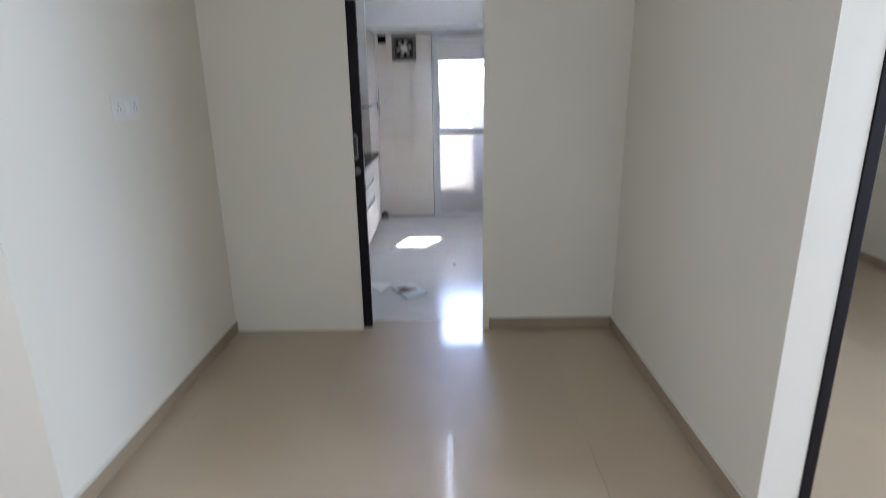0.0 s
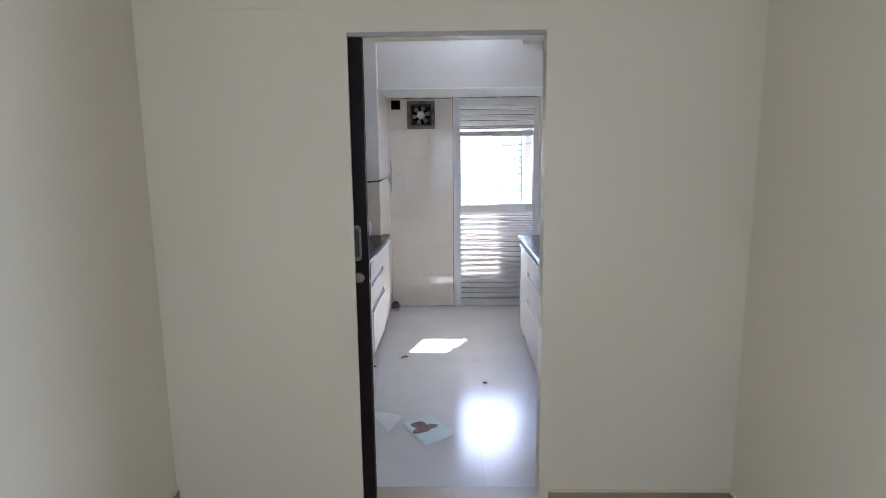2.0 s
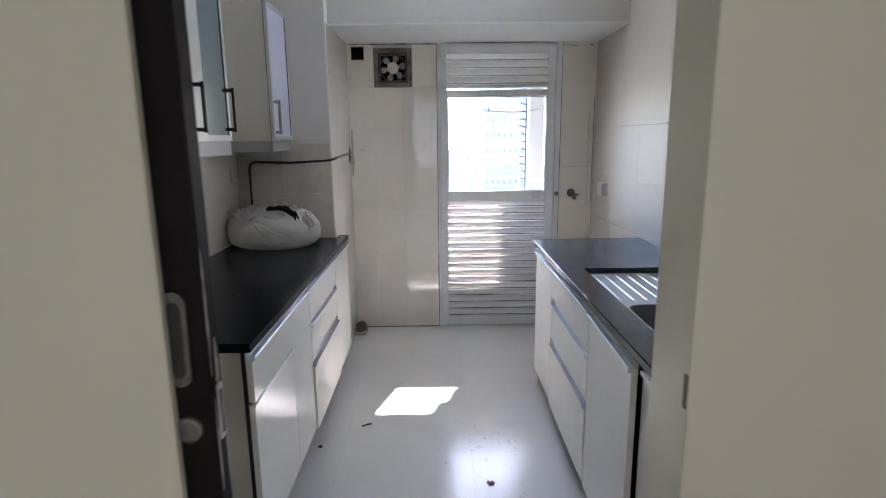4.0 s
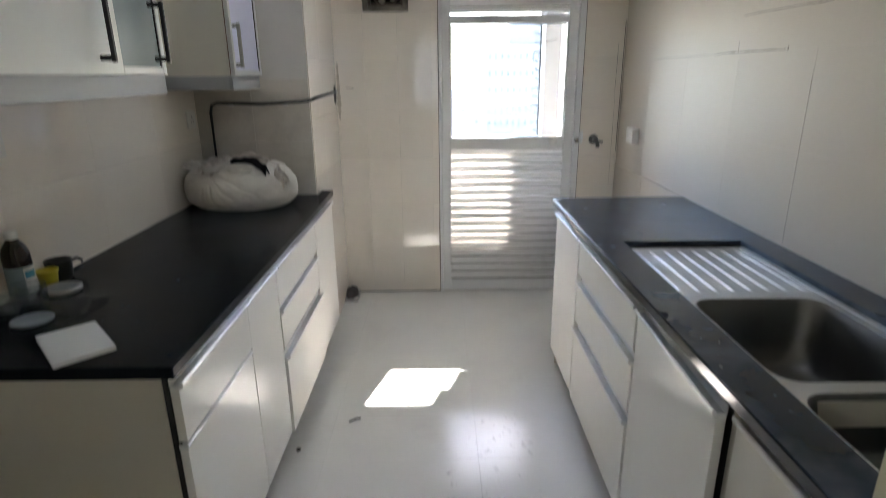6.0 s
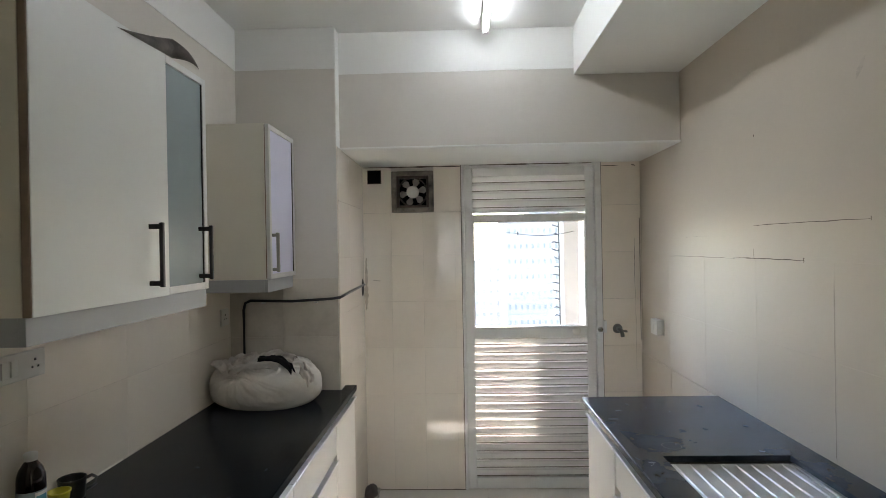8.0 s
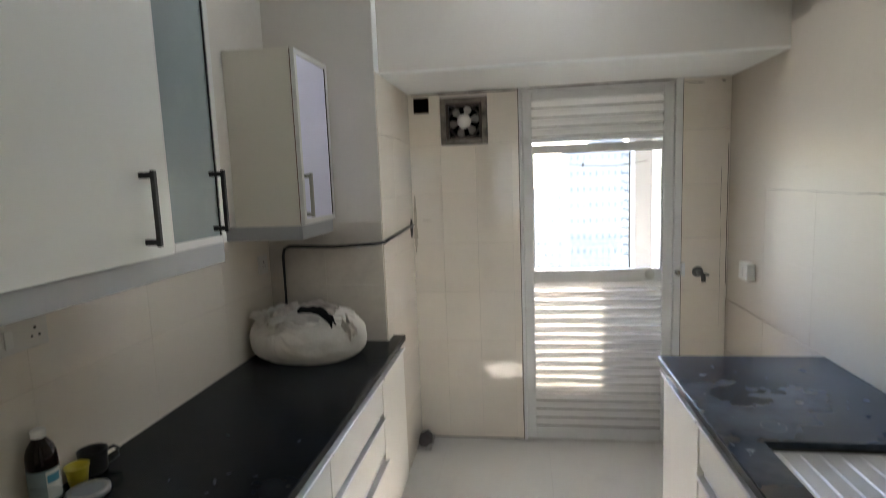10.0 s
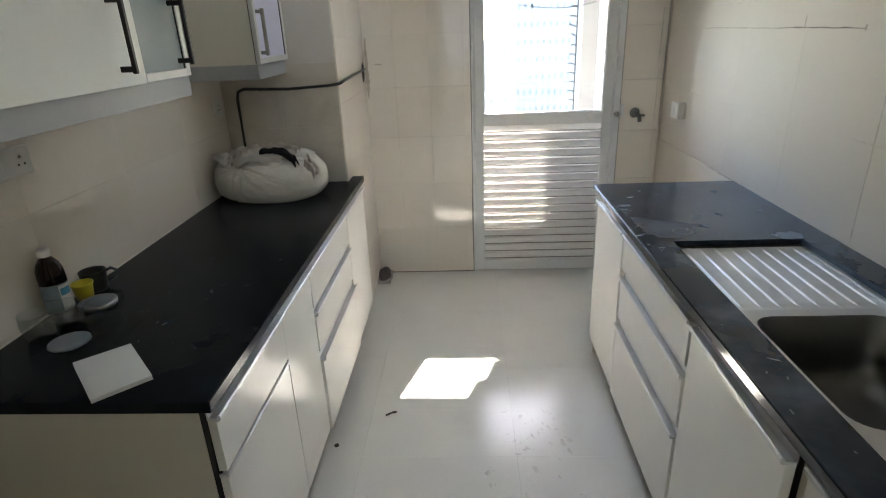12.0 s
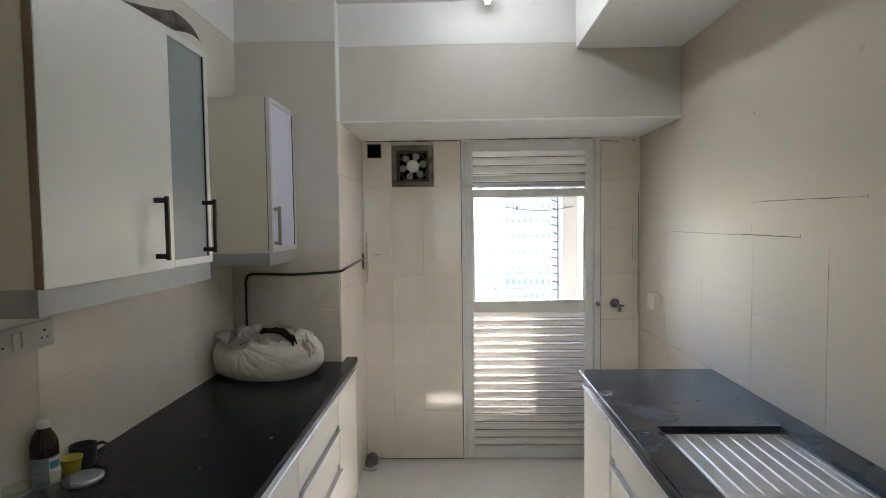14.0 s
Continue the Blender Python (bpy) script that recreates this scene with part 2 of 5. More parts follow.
def clear_glass(name, tint=(1, 1, 1), gloss=0.08, share=0.0):
    """See-through glass; share fixes the mirror part of thin ware, otherwise Fresnel sets it."""
    m = bpy.data.materials.new(name)
    m.use_nodes = True
    n, l = m.node_tree.nodes, m.node_tree.links
    n.remove(n["Principled BSDF"])
    t, g, mx, fr = n.new("ShaderNodeBsdfTransparent"), n.new("ShaderNodeBsdfGlossy"), n.new("ShaderNodeMixShader"), n.new("ShaderNodeFresnel")
    t.inputs[0].default_value = rgb(tint)
    g.inputs["Roughness"].default_value = gloss
    fr.inputs[0].default_value = 1.45
    if share:
        mx.inputs[0].default_value = share
    else:
        l.new(fr.outputs[0], mx.inputs[0])
    l.new(t.outputs[0], mx.inputs[1])
    l.new(g.outputs[0], mx.inputs[2])
    l.new(mx.outputs[0], n["Material Output"].inputs[0])
    return m


PANE = clear_glass("window_glass", (0.97, 0.99, 1.0), 0.02)
TUMBLER = clear_glass("tumbler_glass", (0.91, 0.93, 0.93), 0.05, 0.10)
FILM = clear_glass("clear_plastic_film", (0.92, 0.94, 0.94), 0.25, 0.05)


def thin_white_plastic(name, base, through_share):
    """White slats thin enough to let some sunlight glow through."""
    m = material(name, base, 0.45, vary=0.04, scale=5, grain=80, bump=0.02, stains=((0.34, 0.31, 0.27), 6.0, 0.66, 0.4))
    n, l = m.node_tree.nodes, m.node_tree.links
    t, mx = n.new("ShaderNodeBsdfTranslucent"), n.new("ShaderNodeMixShader")
    t.inputs[0].default_value = rgb((0.84, 0.80, 0.75))
    mx.inputs[0].default_value = through_share
    l.new(n["Principled BSDF"].outputs[0], mx.inputs[1])
    l.new(t.outputs[0], mx.inputs[2])
    l.new(mx.outputs[0], n["Material Output"].inputs[0])
    return m


SLAT_WHITE = thin_white_plastic("white_slat", (0.79, 0.79, 0.78), 0.21)

# ---- building blocks ----


def part(name, bm, mat, parent=None, label="", smooth=False):
    """Links a bmesh as one mesh object, under parent when one is given."""
    me = bpy.data.meshes.new(name)
    bm.to_mesh(me)
    bm.free()
    for p in me.polygons:
        p.use_smooth = smooth
    me.materials.append(mat)
    ob = new(name, me)
    if parent is not None:
        ob.parent = parent
    if label:
        ob["label"] = label
    return ob


def add_box(bm, lo, hi, bevel=0.0, turn=None):
    """Adds a box to bm, its edges rounded by bevel."""
    c = [(a + b) / 2 for a, b in zip(lo, hi)]
    s = [abs(b - a) for a, b in zip(lo, hi)]
    t = bmesh.new()
    bmesh.ops.create_cube(t, size=1.0)
    bmesh.ops.scale(t, vec=s, verts=t.verts)
    if bevel:
        bmesh.ops.bevel(t, geom=t.edges[:], offset=bevel, segments=2, affect="EDGES", profile=0.5)
    if turn is not None:
        bmesh.ops.transform(t, matrix=turn, verts=t.verts)
    bmesh.ops.translate(t, vec=c, verts=t.verts)
    me = bpy.data.meshes.new("tmp")
    t.to_mesh(me)
    t.free()
    bm.from_mesh(me)
    bpy.data.meshes.remove(me)
    return bm


def box(lo, hi, bevel=0.0, turn=None):
    return add_box(bmesh.new(), lo, hi, bevel, turn)


def add_tube(bm, points, radius, sides=12, caps=True):
    """A round tube along points."""
    pts = [Vector(p) for p in points]
    rings = []
    for i, p in enumerate(pts):
        d = (pts[min(i + 1, len(pts) - 1)] - pts[max(i - 1, 0)]).normalized()
        q = d.to_track_quat("Z", "Y").to_matrix()
        rings.append([bm.verts.new(p + q @ Vector((radius * math.cos(a), radius * math.sin(a), 0)))
                      for a in (2 * math.pi * k / sides for k in range(sides))])
    for a, b in zip(rings, rings[1:]):
        for k in range(sides):
            bm.faces.new((a[k], a[(k + 1) % sides], b[(k + 1) % sides], b[k]))
    if caps:
        bm.faces.new(rings[0][::-1])
        bm.faces.new(rings[-1])
    return bm


def tube(points, radius, sides=12):
    return add_tube(bmesh.new(), points, radius, sides)


def lathe(profile, sides=28, at=(0, 0, 0)):
    """A turned body from (radius, height) pairs."""
    bm = bmesh.new()
    rings = []
    for r, z in profile:
        if r < 1e-5:
            rings.append([bm.verts.new((at[0], at[1], at[2] + z))])
        else:
            rings.append([bm.verts.new((at[0] + r * math.cos(2 * math.pi * k / sides), at[1] + r * math.sin(2 * math.pi * k / sides), at[2] + z))
                          for k in range(sides)])
    for a, b in zip(rings, rings[1:]):
        for k in range(sides):
            k2 = (k + 1) % sides
            if len(a) == 1 and len(b) == 1:
                continue
            if len(a) == 1:
                bm.faces.new((a[0], b[k2], b[k]))
            elif len(b) == 1:
                bm.faces.new((a[k], a[k2], b[0]))
            else:
                bm.faces.new((a[k], a[k2], b[k2], b[k]))
    bmesh.ops.recalc_face_normals(bm, faces=bm.faces)
    return bm


def extrude_profile(profile, axis, start, end):
    """A prism: profile of (u, v) pairs swept from start to end along axis 'x', 'y' or 'z'."""
    bm = bmesh.new()

    def place(u, v, w):
        return {"x": (w, u, v), "y": (u, w, v), "z": (u, v, w)}[axis]
    a = [bm.verts.new(place(u, v, start)) for u, v in profile]
    b = [bm.verts.new(place(u, v, end)) for u, v in profile]
    k = len(profile)
    for i in range(k):
        bm.faces.new((a[i], a[(i + 1) % k], b[(i + 1) % k], b[i]))
    bm.faces.new(a[::-1])
    bm.faces.new(b)
    bmesh.ops.recalc_face_normals(bm, faces=bm.faces)
    return bm


def empty(name, at=(0, 0, 0), rz=0):
    ob = new(name)
    ob.matrix_world = pose(*at, 0, 0, rz)
    return ob


def thing(name, label, category, group="", at=(0, 0, 0), rz=0):
    return tagged(empty(name, at, rz), label, category, group)


def structure(name, bm, mat, label, category):
    return tagged(part(name, bm, mat), label, category, kind="structure")


# ---- the setting ----
XL, XR = -1.235, 1.104          # the kitchen's side walls
HL, HR = -1.24, 1.150           # the passage's side walls
YD0, YD1 = 3.272, 3.435         # the wall between passage and kitchen
YF = 6.60                       # the kitchen's far wall
CEIL = 2.69
DOOR_L, DOOR_R, DOOR_H = -0.425, 0.344, 1.962
LEFT_END, RIGHT_END = 1.634, 1.585
X0, X1, Y0 = -3.6, 6.0, -3.5    # the living room round the start of the walk

structure("floor", box((X0 - 0.15, Y0 - 0.15, -0.16), (X1 + 0.15, YF + 0.15, -0.003)), FLOOR_GROUT, "beige grout bed under polished floor tiles", "floor")
structure("ceiling", box((X0 - 0.15, Y0 - 0.15, CEIL), (X1 + 0.15, YF + 0.15, CEIL + 0.15)), WHITE_PAINT, "plain white painted flat ceiling", "ceiling")

# walls of the passage and the living room
structure("wall_passage_west", box((HL - 0.15, LEFT_END, -0.01), (HL, YD0, CEIL)), HALL_PAINT, "cream painted wall of the passage", "wall")
structure("wall_passage_east", box((HR, RIGHT_END, -0.01), (HR + 0.136, YD0, CEIL)), HALL_PAINT, "cream painted wall ending at a doorway", "wall")
structure("wall_living_north", box((X0, LEFT_END, -0.01), (HL - 0.1502, LEFT_END + 0.15, CEIL)), HALL_PAINT, "cream painted living room wall", "wall")
structure("wall_living_west", box((X0 - 0.15, Y0, -0.01), (X0, LEFT_END, CEIL)), HALL_PAINT, "cream painted living room wall", "wall")
structure("wall_living_east", box((X1, Y0, -0.01), (X1 + 0.15, YD0, CEIL)), HALL_PAINT, "cream painted side room wall", "wall")
SX, SN = 3.68, 5.30                # east and north walls of the side room
structure("wall_living_corner", box((SX + 0.15, YD0 - 0.1, -0.01), (X1, YD0, CEIL)), HALL_PAINT, "cream painted living room wall", "wall")
structure("wall_side_room_east", box((SX, 2.05, -0.01), (SX + 0.15, SN, CEIL)), HALL_PAINT, "warm cream painted side room wall", "wall")
structure("wall_side_room_north", box((XR + 0.15, SN, -0.01), (SX + 0.15, SN + 0.12, CEIL)), HALL_PAINT, "cream painted end wall of the side room", "wall")
structure("wall_living_south", box((X0 - 0.15, Y0 - 0.15, -0.01), (X1 + 0.15, Y0, CEIL)), HALL_PAINT, "cream painted living room wall", "wall")

# the wall with the sliding door
wall = structure("wall_door_side", box((DOOR_R, YD0, -0.01), (HR + 0.15, YD1, CEIL)), HALL_PAINT, "cream painted wall round a doorway", "wall")
b = box((DOOR_L - 0.0, YD0, DOOR_H), (DOOR_R, YD1, CEIL))
structure("wall_over_door", b, HALL_PAINT, "cream painted wall above the doorway", "wall")
structure("wall_pocket_front", box((HL - 0.15, YD0, -0.01), (DOOR_L, YD0 + 0.014, CEIL)), HALL_PAINT, "cream painted board that covers the sliding door's pocket", "wall")
structure("wall_pocket_back", box((HL - 0.15, YD0 + 0.075, -0.01), (-0.62, YD1, CEIL)), HALL_PAINT, "cream painted wall behind the sliding door's pocket", "wall")

# kitchen walls
structure("wall_west", box((XL - 0.15, YD1, -0.01), (XL, YF + 0.15, CEIL)), KITCHEN_PAINT, "greyish cream painted kitchen wall, tiled below", "wall")
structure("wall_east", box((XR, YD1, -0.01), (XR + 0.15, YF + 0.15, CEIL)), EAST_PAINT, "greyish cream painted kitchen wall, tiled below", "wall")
KD_L, KD_R, KD_T = -0.030, 0.855, 2.083     # opening of the balcony door
FAN_L, FAN_R, FAN_B, FAN_T = -0.478, -0.206, 1.783, 2.052
bm = bmesh.new()
for lo, hi in (((XL, YF, -0.01), (FAN_L, YF + 0.15, 2.083)), ((FAN_R, YF, -0.01), (KD_L, YF + 0.15, 2.083)),
               ((FAN_L, YF, -0.01), (FAN_R, YF + 0.15, FAN_B)), ((FAN_L, YF, FAN_T), (FAN_R, YF + 0.15, 2.083)),
               ((KD_R, YF, -0.01), (XR, YF + 0.15, 2.083))):
    add_box(bm, lo, hi)
structure("wall_north", bm, KITCHEN_PAINT, "kitchen end wall with openings for a fan and a balcony door", "wall")
YB = 5.945
structure("beam", box((-0.667, YB, 2.083), (XR, YF + 0.15, CEIL), 0.004), KITCHEN_PAINT, "deep painted concrete beam over the balcony door", "beam")
YC, XCOL = 5.862, -0.668    # front and side of the corner column
structure("column", box((XL, YC, -0.01), (XCOL, YF, CEIL), 0.004), KITCHEN_PAINT, "square painted column in the kitchen corner", "column")
structure("soffit", box((0.562, YD1, 2.440), (XR, YB, CEIL), 0.004), WHITE_PAINT, "white boxed soffit below the ceiling", "soffit")
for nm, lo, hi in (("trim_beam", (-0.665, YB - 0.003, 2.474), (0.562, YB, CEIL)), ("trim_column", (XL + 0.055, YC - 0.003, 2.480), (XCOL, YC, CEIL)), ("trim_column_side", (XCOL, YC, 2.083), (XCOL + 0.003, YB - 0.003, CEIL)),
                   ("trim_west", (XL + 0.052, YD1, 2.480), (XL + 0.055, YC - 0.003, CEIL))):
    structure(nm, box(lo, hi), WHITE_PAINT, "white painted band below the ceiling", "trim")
structure("trim_beam_underside", box((-0.664, YB, 2.080), (XR, YF, 2.083)), WHITE_PAINT, "white painted underside of the beam", "trim")
structure("trim_beam_edge", box((-0.664, YB - 0.006, 2.083), (XR, YB, 2.089)), WHITE_PAINT, "thin pale edge of the beam", "trim")

structure("wall_west_plaster", box((XL, YD1, 1.436), (XL + 0.052, YC, CEIL)), KITCHEN_PAINT, "thick greyish cream plaster above the tiles", "wall")

# skirting in the passage
SK = 0.075
for nm, lo, hi in (("baseboard_west", (HL, LEFT_END, 0), (HL + 0.012, YD0, SK)), ("baseboard_east", (HR - 0.012, RIGHT_END, 0), (HR, YD0, SK)),
                   ("baseboard_door", (DOOR_R + 0.03, YD0 - 0.012, 0), (HR - 0.012, YD0, SK)), ("baseboard_side_room", (SX - 0.012, 2.05, 0), (SX, SN, SK)),
                   ("baseboard_side_room_end", (XR + 0.152, SN - 0.012, 0), (SX - 0.012, SN, SK)),
                   ("baseboard_living", (X0, LEFT_END - 0.012, 0), (HL - 0.0, LEFT_END, SK))):
    structure(nm, box(lo, hi, 0.003), SKIRT_TILE, "beige tile skirting with a pale top line", "skirting")
for nm, lo, hi in (("trim_skirting_east", (HR - 0.013, RIGHT_END, SK), (HR, YD0, SK + 0.006)), ("trim_skirting_door", (DOOR_R + 0.03, YD0 - 0.013, SK), (HR - 0.013, YD0, SK + 0.006)),
                   ("trim_skirting_west", (HL, LEFT_END, SK), (HL + 0.013, YD0, SK + 0.006))):
    structure(nm, box(lo, hi), HALL_PAINT, "pale line of filler on the skirting", "trim")
structure("trim_doorway_side", box((HR + 0.137, RIGHT_END - 0.004, 0), (HR + 0.176, RIGHT_END + 0.09, 2.1), 0.003), DARK_WOOD, "dark wooden door lining at the side room", "door frame")
structure("trim_reveal_right", box((DOOR_R - 0.012, YD0 - 0.004, 0), (DOOR_R + 0.028, YD0, DOOR_H + 0.0)), HALL_PAINT, "pale edge strip of the doorway", "trim")
structure("trim_reveal_top", box((DOOR_L, YD0 - 0.004, DOOR_H - 0.014), (DOOR_R - 0.012, YD0 + 0.02, DOOR_H)), ALUMINIUM, "metal head strip over the doorway", "trim")
structure("trim_pocket_joint", box((HL, YD0 - 0.0015, 2.052), (DOOR_R + 0.03, YD0, 2.056)), HALL_PAINT, "fine joint line of the pocket board", "trim")

# ---- the sliding door in its pocket ----
door = tagged(empty("door_1"), "dark brown sliding door pushed into its wall pocket", "door", kind="structure")
LX, LY0, LY1 = -0.373, YD0 + 0.018, YD0 + 0.060
part("leaf", box((-1.10, LY0, 0.008), (LX, LY1, DOOR_H - 0.01), 0.003), DARK_WOOD, door)


def scuff(y0, y1, z0, z1, seed):
    """A ragged sliver of bared wood on the leaf's edge."""
    bm = bmesh.new()
    lo, hi = [], []
    for i in range(25):
        t = i / 24
        z = z0 + (z1 - z0) * t
        wide = math.sin(math.pi * t) ** 0.5
        w = 0.5 * (y1 - y0) * wide * (0.55 + 0.8 * abs(noise.noise(Vector((t * 7, seed, 0.3)))))
        c = 0.5 * (y0 + y1) + 0.15 * (y1 - y0) * noise.noise(Vector((t * 5, seed, 4.0)))
        lo.append(bm.verts.new((LX + 0.0012, c - w, z)))
        hi.append(bm.verts.new((LX + 0.0012, c + w, z)))
    for i in range(24):
        bm.faces.new((lo[i], hi[i], hi[i + 1], lo[i + 1]))
    return bm


for k, (y0, y1, z0, z1) in enumerate(((LY0, LY0 + 0.010, 1.09, 1.29), (LY0 + 0.014, LY0 + 0.034, 1.055, 1.15), (LY0, LY0 + 0.013, 0.90, 1.06), (LY1 - 0.012, LY1 - 0.002, 0.86, 1.04))):
    part("scuffed_edge", scuff(y0, y1, z0, z1, 2.0 + k), SCUFF, door, "edge with the paint scuffed away")
part("latch_plate", box((LX + 0.001, LY0 + 0.012, 0.985), (LX + 0.004, LY0 + 0.030, 1.075), 0.001), STEEL, door, "steel latch plate")
part("latch_slot", box((LX + 0.004, LY0 + 0.017, 0.995), (LX + 0.0052, LY0 + 0.025, 1.065)), BLACK, door)
bm = bmesh.new()
prof = []
for k in range(16):
    a = 2 * math.pi * k / 16
    prof.append((-0.416 + 0.018 * math.cos(a), 1.153 + (0.055 if math.sin(a) >= 0 else -0.055) + 0.018 * math.sin(a)))
pull = part("flush_pull", extrude_profile(prof, "y", LY0 - 0.004, LY0), LOCK_GREY, door, "tarnished oval flush pull")
inner = [(-0.416 + (u + 0.416) * 0.58, 1.153 + (v - 1.153) * 0.80) for u, v in prof]
part("pull_recess", extrude_profile(inner, "y", LY0 - 0.0055, LY0 - 0.004), BLACK, door)
knob = lathe([(0.0, 0.0), (0.014, 0.001), (0.019, 0.0), (0.022, -0.003), (0.022, -0.006)], 24)
bmesh.ops.transform(knob, matrix=pose(-0.412, LY0 - 0.006, 1.010, 90, 0, 0), verts=knob.verts)
part("lock_rose", knob, LOCK_GREY, door, "round metal lock rose", smooth=True)
structure("trim_strike", box((DOOR_R - 0.0025, YD0 + 0.024, 1.028), (DOOR_R, YD0 + 0.034, 1.082)), EDGE_BROWN, "rusty strike slot in the door reveal", "strike plate")

# ---- balcony door: frame, louvres, glass ----
FD = YF - 0.012     # front of the door frame
door2 = tagged(empty("door_2"), "closed white aluminium balcony door with louvres and a glass pane", "door", kind="structure")


def frame_bar(name, lo, hi, parent, mat=WHITE_METAL, bevel=0.004):
    return part(name, box(lo, hi, bevel), mat, parent)


frame_bar("frame_post", (KD_L, FD, 0), (KD_L + 0.020, YF + 0.07, 2.083), door2)
frame_bar("frame_post", (0.815, FD - 0.012, 0), (0.853, YF + 0.07, 2.083), door2)
frame_bar("frame_head", (KD_L + 0.02, FD, 2.062), (0.815, YF + 0.07, 2.083), door2)
leaf = part("door_leaf", box((-0.010, FD + 0.006, 0.005), (0.042, FD + 0.046, 2.060), 0.005), WHITE_METAL, door2, "white coated leaf")
frame_bar("stile", (0.757, FD + 0.006, 0.005), (0.813, FD + 0.046, 2.060), leaf)
for z0, z1 in ((0.005, 0.078), (0.968, 1.036), (1.715, 1.762), (1.778, 1.792), (2.005, 2.060)):
    frame_bar("rail", (0.042, FD + 0.007, z0), (0.757, FD + 0.045, z1), leaf)
pane = part("pane", box((0.042, FD + 0.024, 1.036), (0.757, FD + 0.029, 1.715)), PANE, leaf, "clear glass")
pane.visible_shadow = False
for lo, hi in (((0.042, FD + 0.016, 1.036), (0.050, FD + 0.036, 1.715)), ((0.749, FD + 0.016, 1.036), (0.757, FD + 0.036, 1.715)),
               ((0.05, FD + 0.016, 1.036), (0.749, FD + 0.036, 1.043)), ((0.05, FD + 0.016, 1.708), (0.749, FD + 0.036, 1.715))):
    frame_bar("glazing_bead", lo, hi, leaf, BLACK if lo[0] < 0.045 and hi[0] > 0.1 else WHITE_METAL, 0.0)


def slat_mesh(pitch, depth):
    """A louvre blade: an upright rounded nose with a lip that slopes down to the outside from its foot."""
    return [(0.0, 0.0250), (-0.006, 0.018), (-0.011, 0.004), (-0.012, -0.006), (-0.008, -0.012), (0.0, -0.017), (0.002, -0.021), (depth, -0.021 - 1.05 * depth),
            (depth, -0.019 - 1.05 * depth), (0.0035, -0.017), (0.0015, -0.012), (-0.006, -0.006), (-0.0065, 0.003), (-0.002, 0.016), (0.003, 0.0240)]


def blade(z, pitch, parent, source=None, tall=1.0):
    if source is None:
        bm = extrude_profile([(FD + 0.020 + u, v * tall) for u, v in slat_mesh(pitch, 0.018)], "x", 0.0405, 0.7585)
        ob = part("slat", bm, SLAT_WHITE, parent)
    else:
        ob = new("slat", source.data)
        ob.parent = parent
    ob.location = (0, 0, z)
    return ob


first = None
for k in range(17):
    first = blade(0.078 + 0.0524 * (k + 0.5), 0.0524, leaf, first) if first is None else (blade(0.078 + 0.0524 * (k + 0.5), 0.0524, leaf, first), first)[1]
first = None
for k in range(4):
    first = blade(1.792 + 0.0533 * (k + 0.5), 0.0533, leaf, first, 1.22) if first is None else (blade(1.792 + 0.0533 * (k + 0.5), 0.0533, leaf, first), first)[1]
# dark strip under each blade that paints the groove's grime and shade
GRIME_SHADE = material("grey_brown_grime_shade", (0.17, 0.145, 0.12), 0.85, vary=0.5, scale=30, grain=90, bump=0.05)
groove = box((0.0405, FD + 0.0085, -0.0045), (0.7585, FD + 0.0105, 0.0))
groove_mesh = None
for ob in [o for o in leaf.children if o.name.split(".")[0] == "slat"]:
    if groove_mesh is None:
        g = part("groove", groove, GRIME_SHADE, ob, "dark strip for grime and shade in the groove under the slat")
        groove_mesh = g.data
    else:
        g = new("groove", groove_mesh)
        g.parent = ob
    g.location = (0, 0, -0.0115)
for lo, hi in (((KD_L - 0.004, YF - 0.0085, 0.0), (KD_L, YF, 2.083)), ((KD_R, YF - 0.0085, 0.0), (KD_R + 0.004, YF, 2.083)), ((KD_L, YF - 0.0085, 2.076), (KD_R, YF, 2.081)),
               ((XCOL + 0.007, YF - 0.0085, 0.0), (KD_L - 0.004, YF, 0.005)), ((XR - 0.010, YF - 0.0085, 0.95), (XR - 0.007, YF, 1.72))):
    structure("trim_joint", box(lo, hi), GRIME_SHADE, "thin grimy joint at the tiles' edge", "trim")
bm = lathe([(0.0, 0.012), (0.014, 0.011), (0.017, 0.006), (0.017, 0.0)], 20)
bmesh.ops.transform(bm, matrix=pose(0.835, FD - 0.012, 1.020, 90, 0, 0), verts=bm.verts)
part("door_knob", bm, CHROME, door2, "small chrome door knob", smooth=True)
bm = lathe([(0.0, 0.008), (0.024, 0.007), (0.027, 0.0)], 24)
bmesh.ops.transform(bm, matrix=pose(0.690, FD + 0.004, 1.010, 90, 0, 0), verts=bm.verts)
part("round_cap", bm, WHITE_PLASTIC, door2, "round white plastic cap", smooth=True)
part("latch_box", box((0.856, FD - 0.016, 1.00), (0.876, YF, 1.075), 0.003), WHITE_METAL, door2)

# ---- base cabinets ----
LFX = -0.628      # front of the left row's carcass; fronts stand 20 mm proud of it
RFX = 0.543


def handle_profile(side, slim=False):
    """Extruded aluminium edge handle, seen end-on: a broad top with a rounded lip; side +1 faces +x."""
    if slim:
        return [(0.0, 0.0), (side * 0.020, 0.0), (side * 0.023, 0.002), (side * 0.023, 0.007), (side * 0.020, 0.009), (0.0, 0.010)]
    return [(0.0, 0.0), (side * 0.022, -0.005), (side * 0.028, -0.0035), (side * 0.031, 0.001), (side * 0.031, 0.009), (side * 0.028, 0.012), (side * 0.025, 0.010), (side * 0.022, 0.003), (side * 0.004, 0.002), (side * 0.004, 0.020), (0.0, 0.020)]


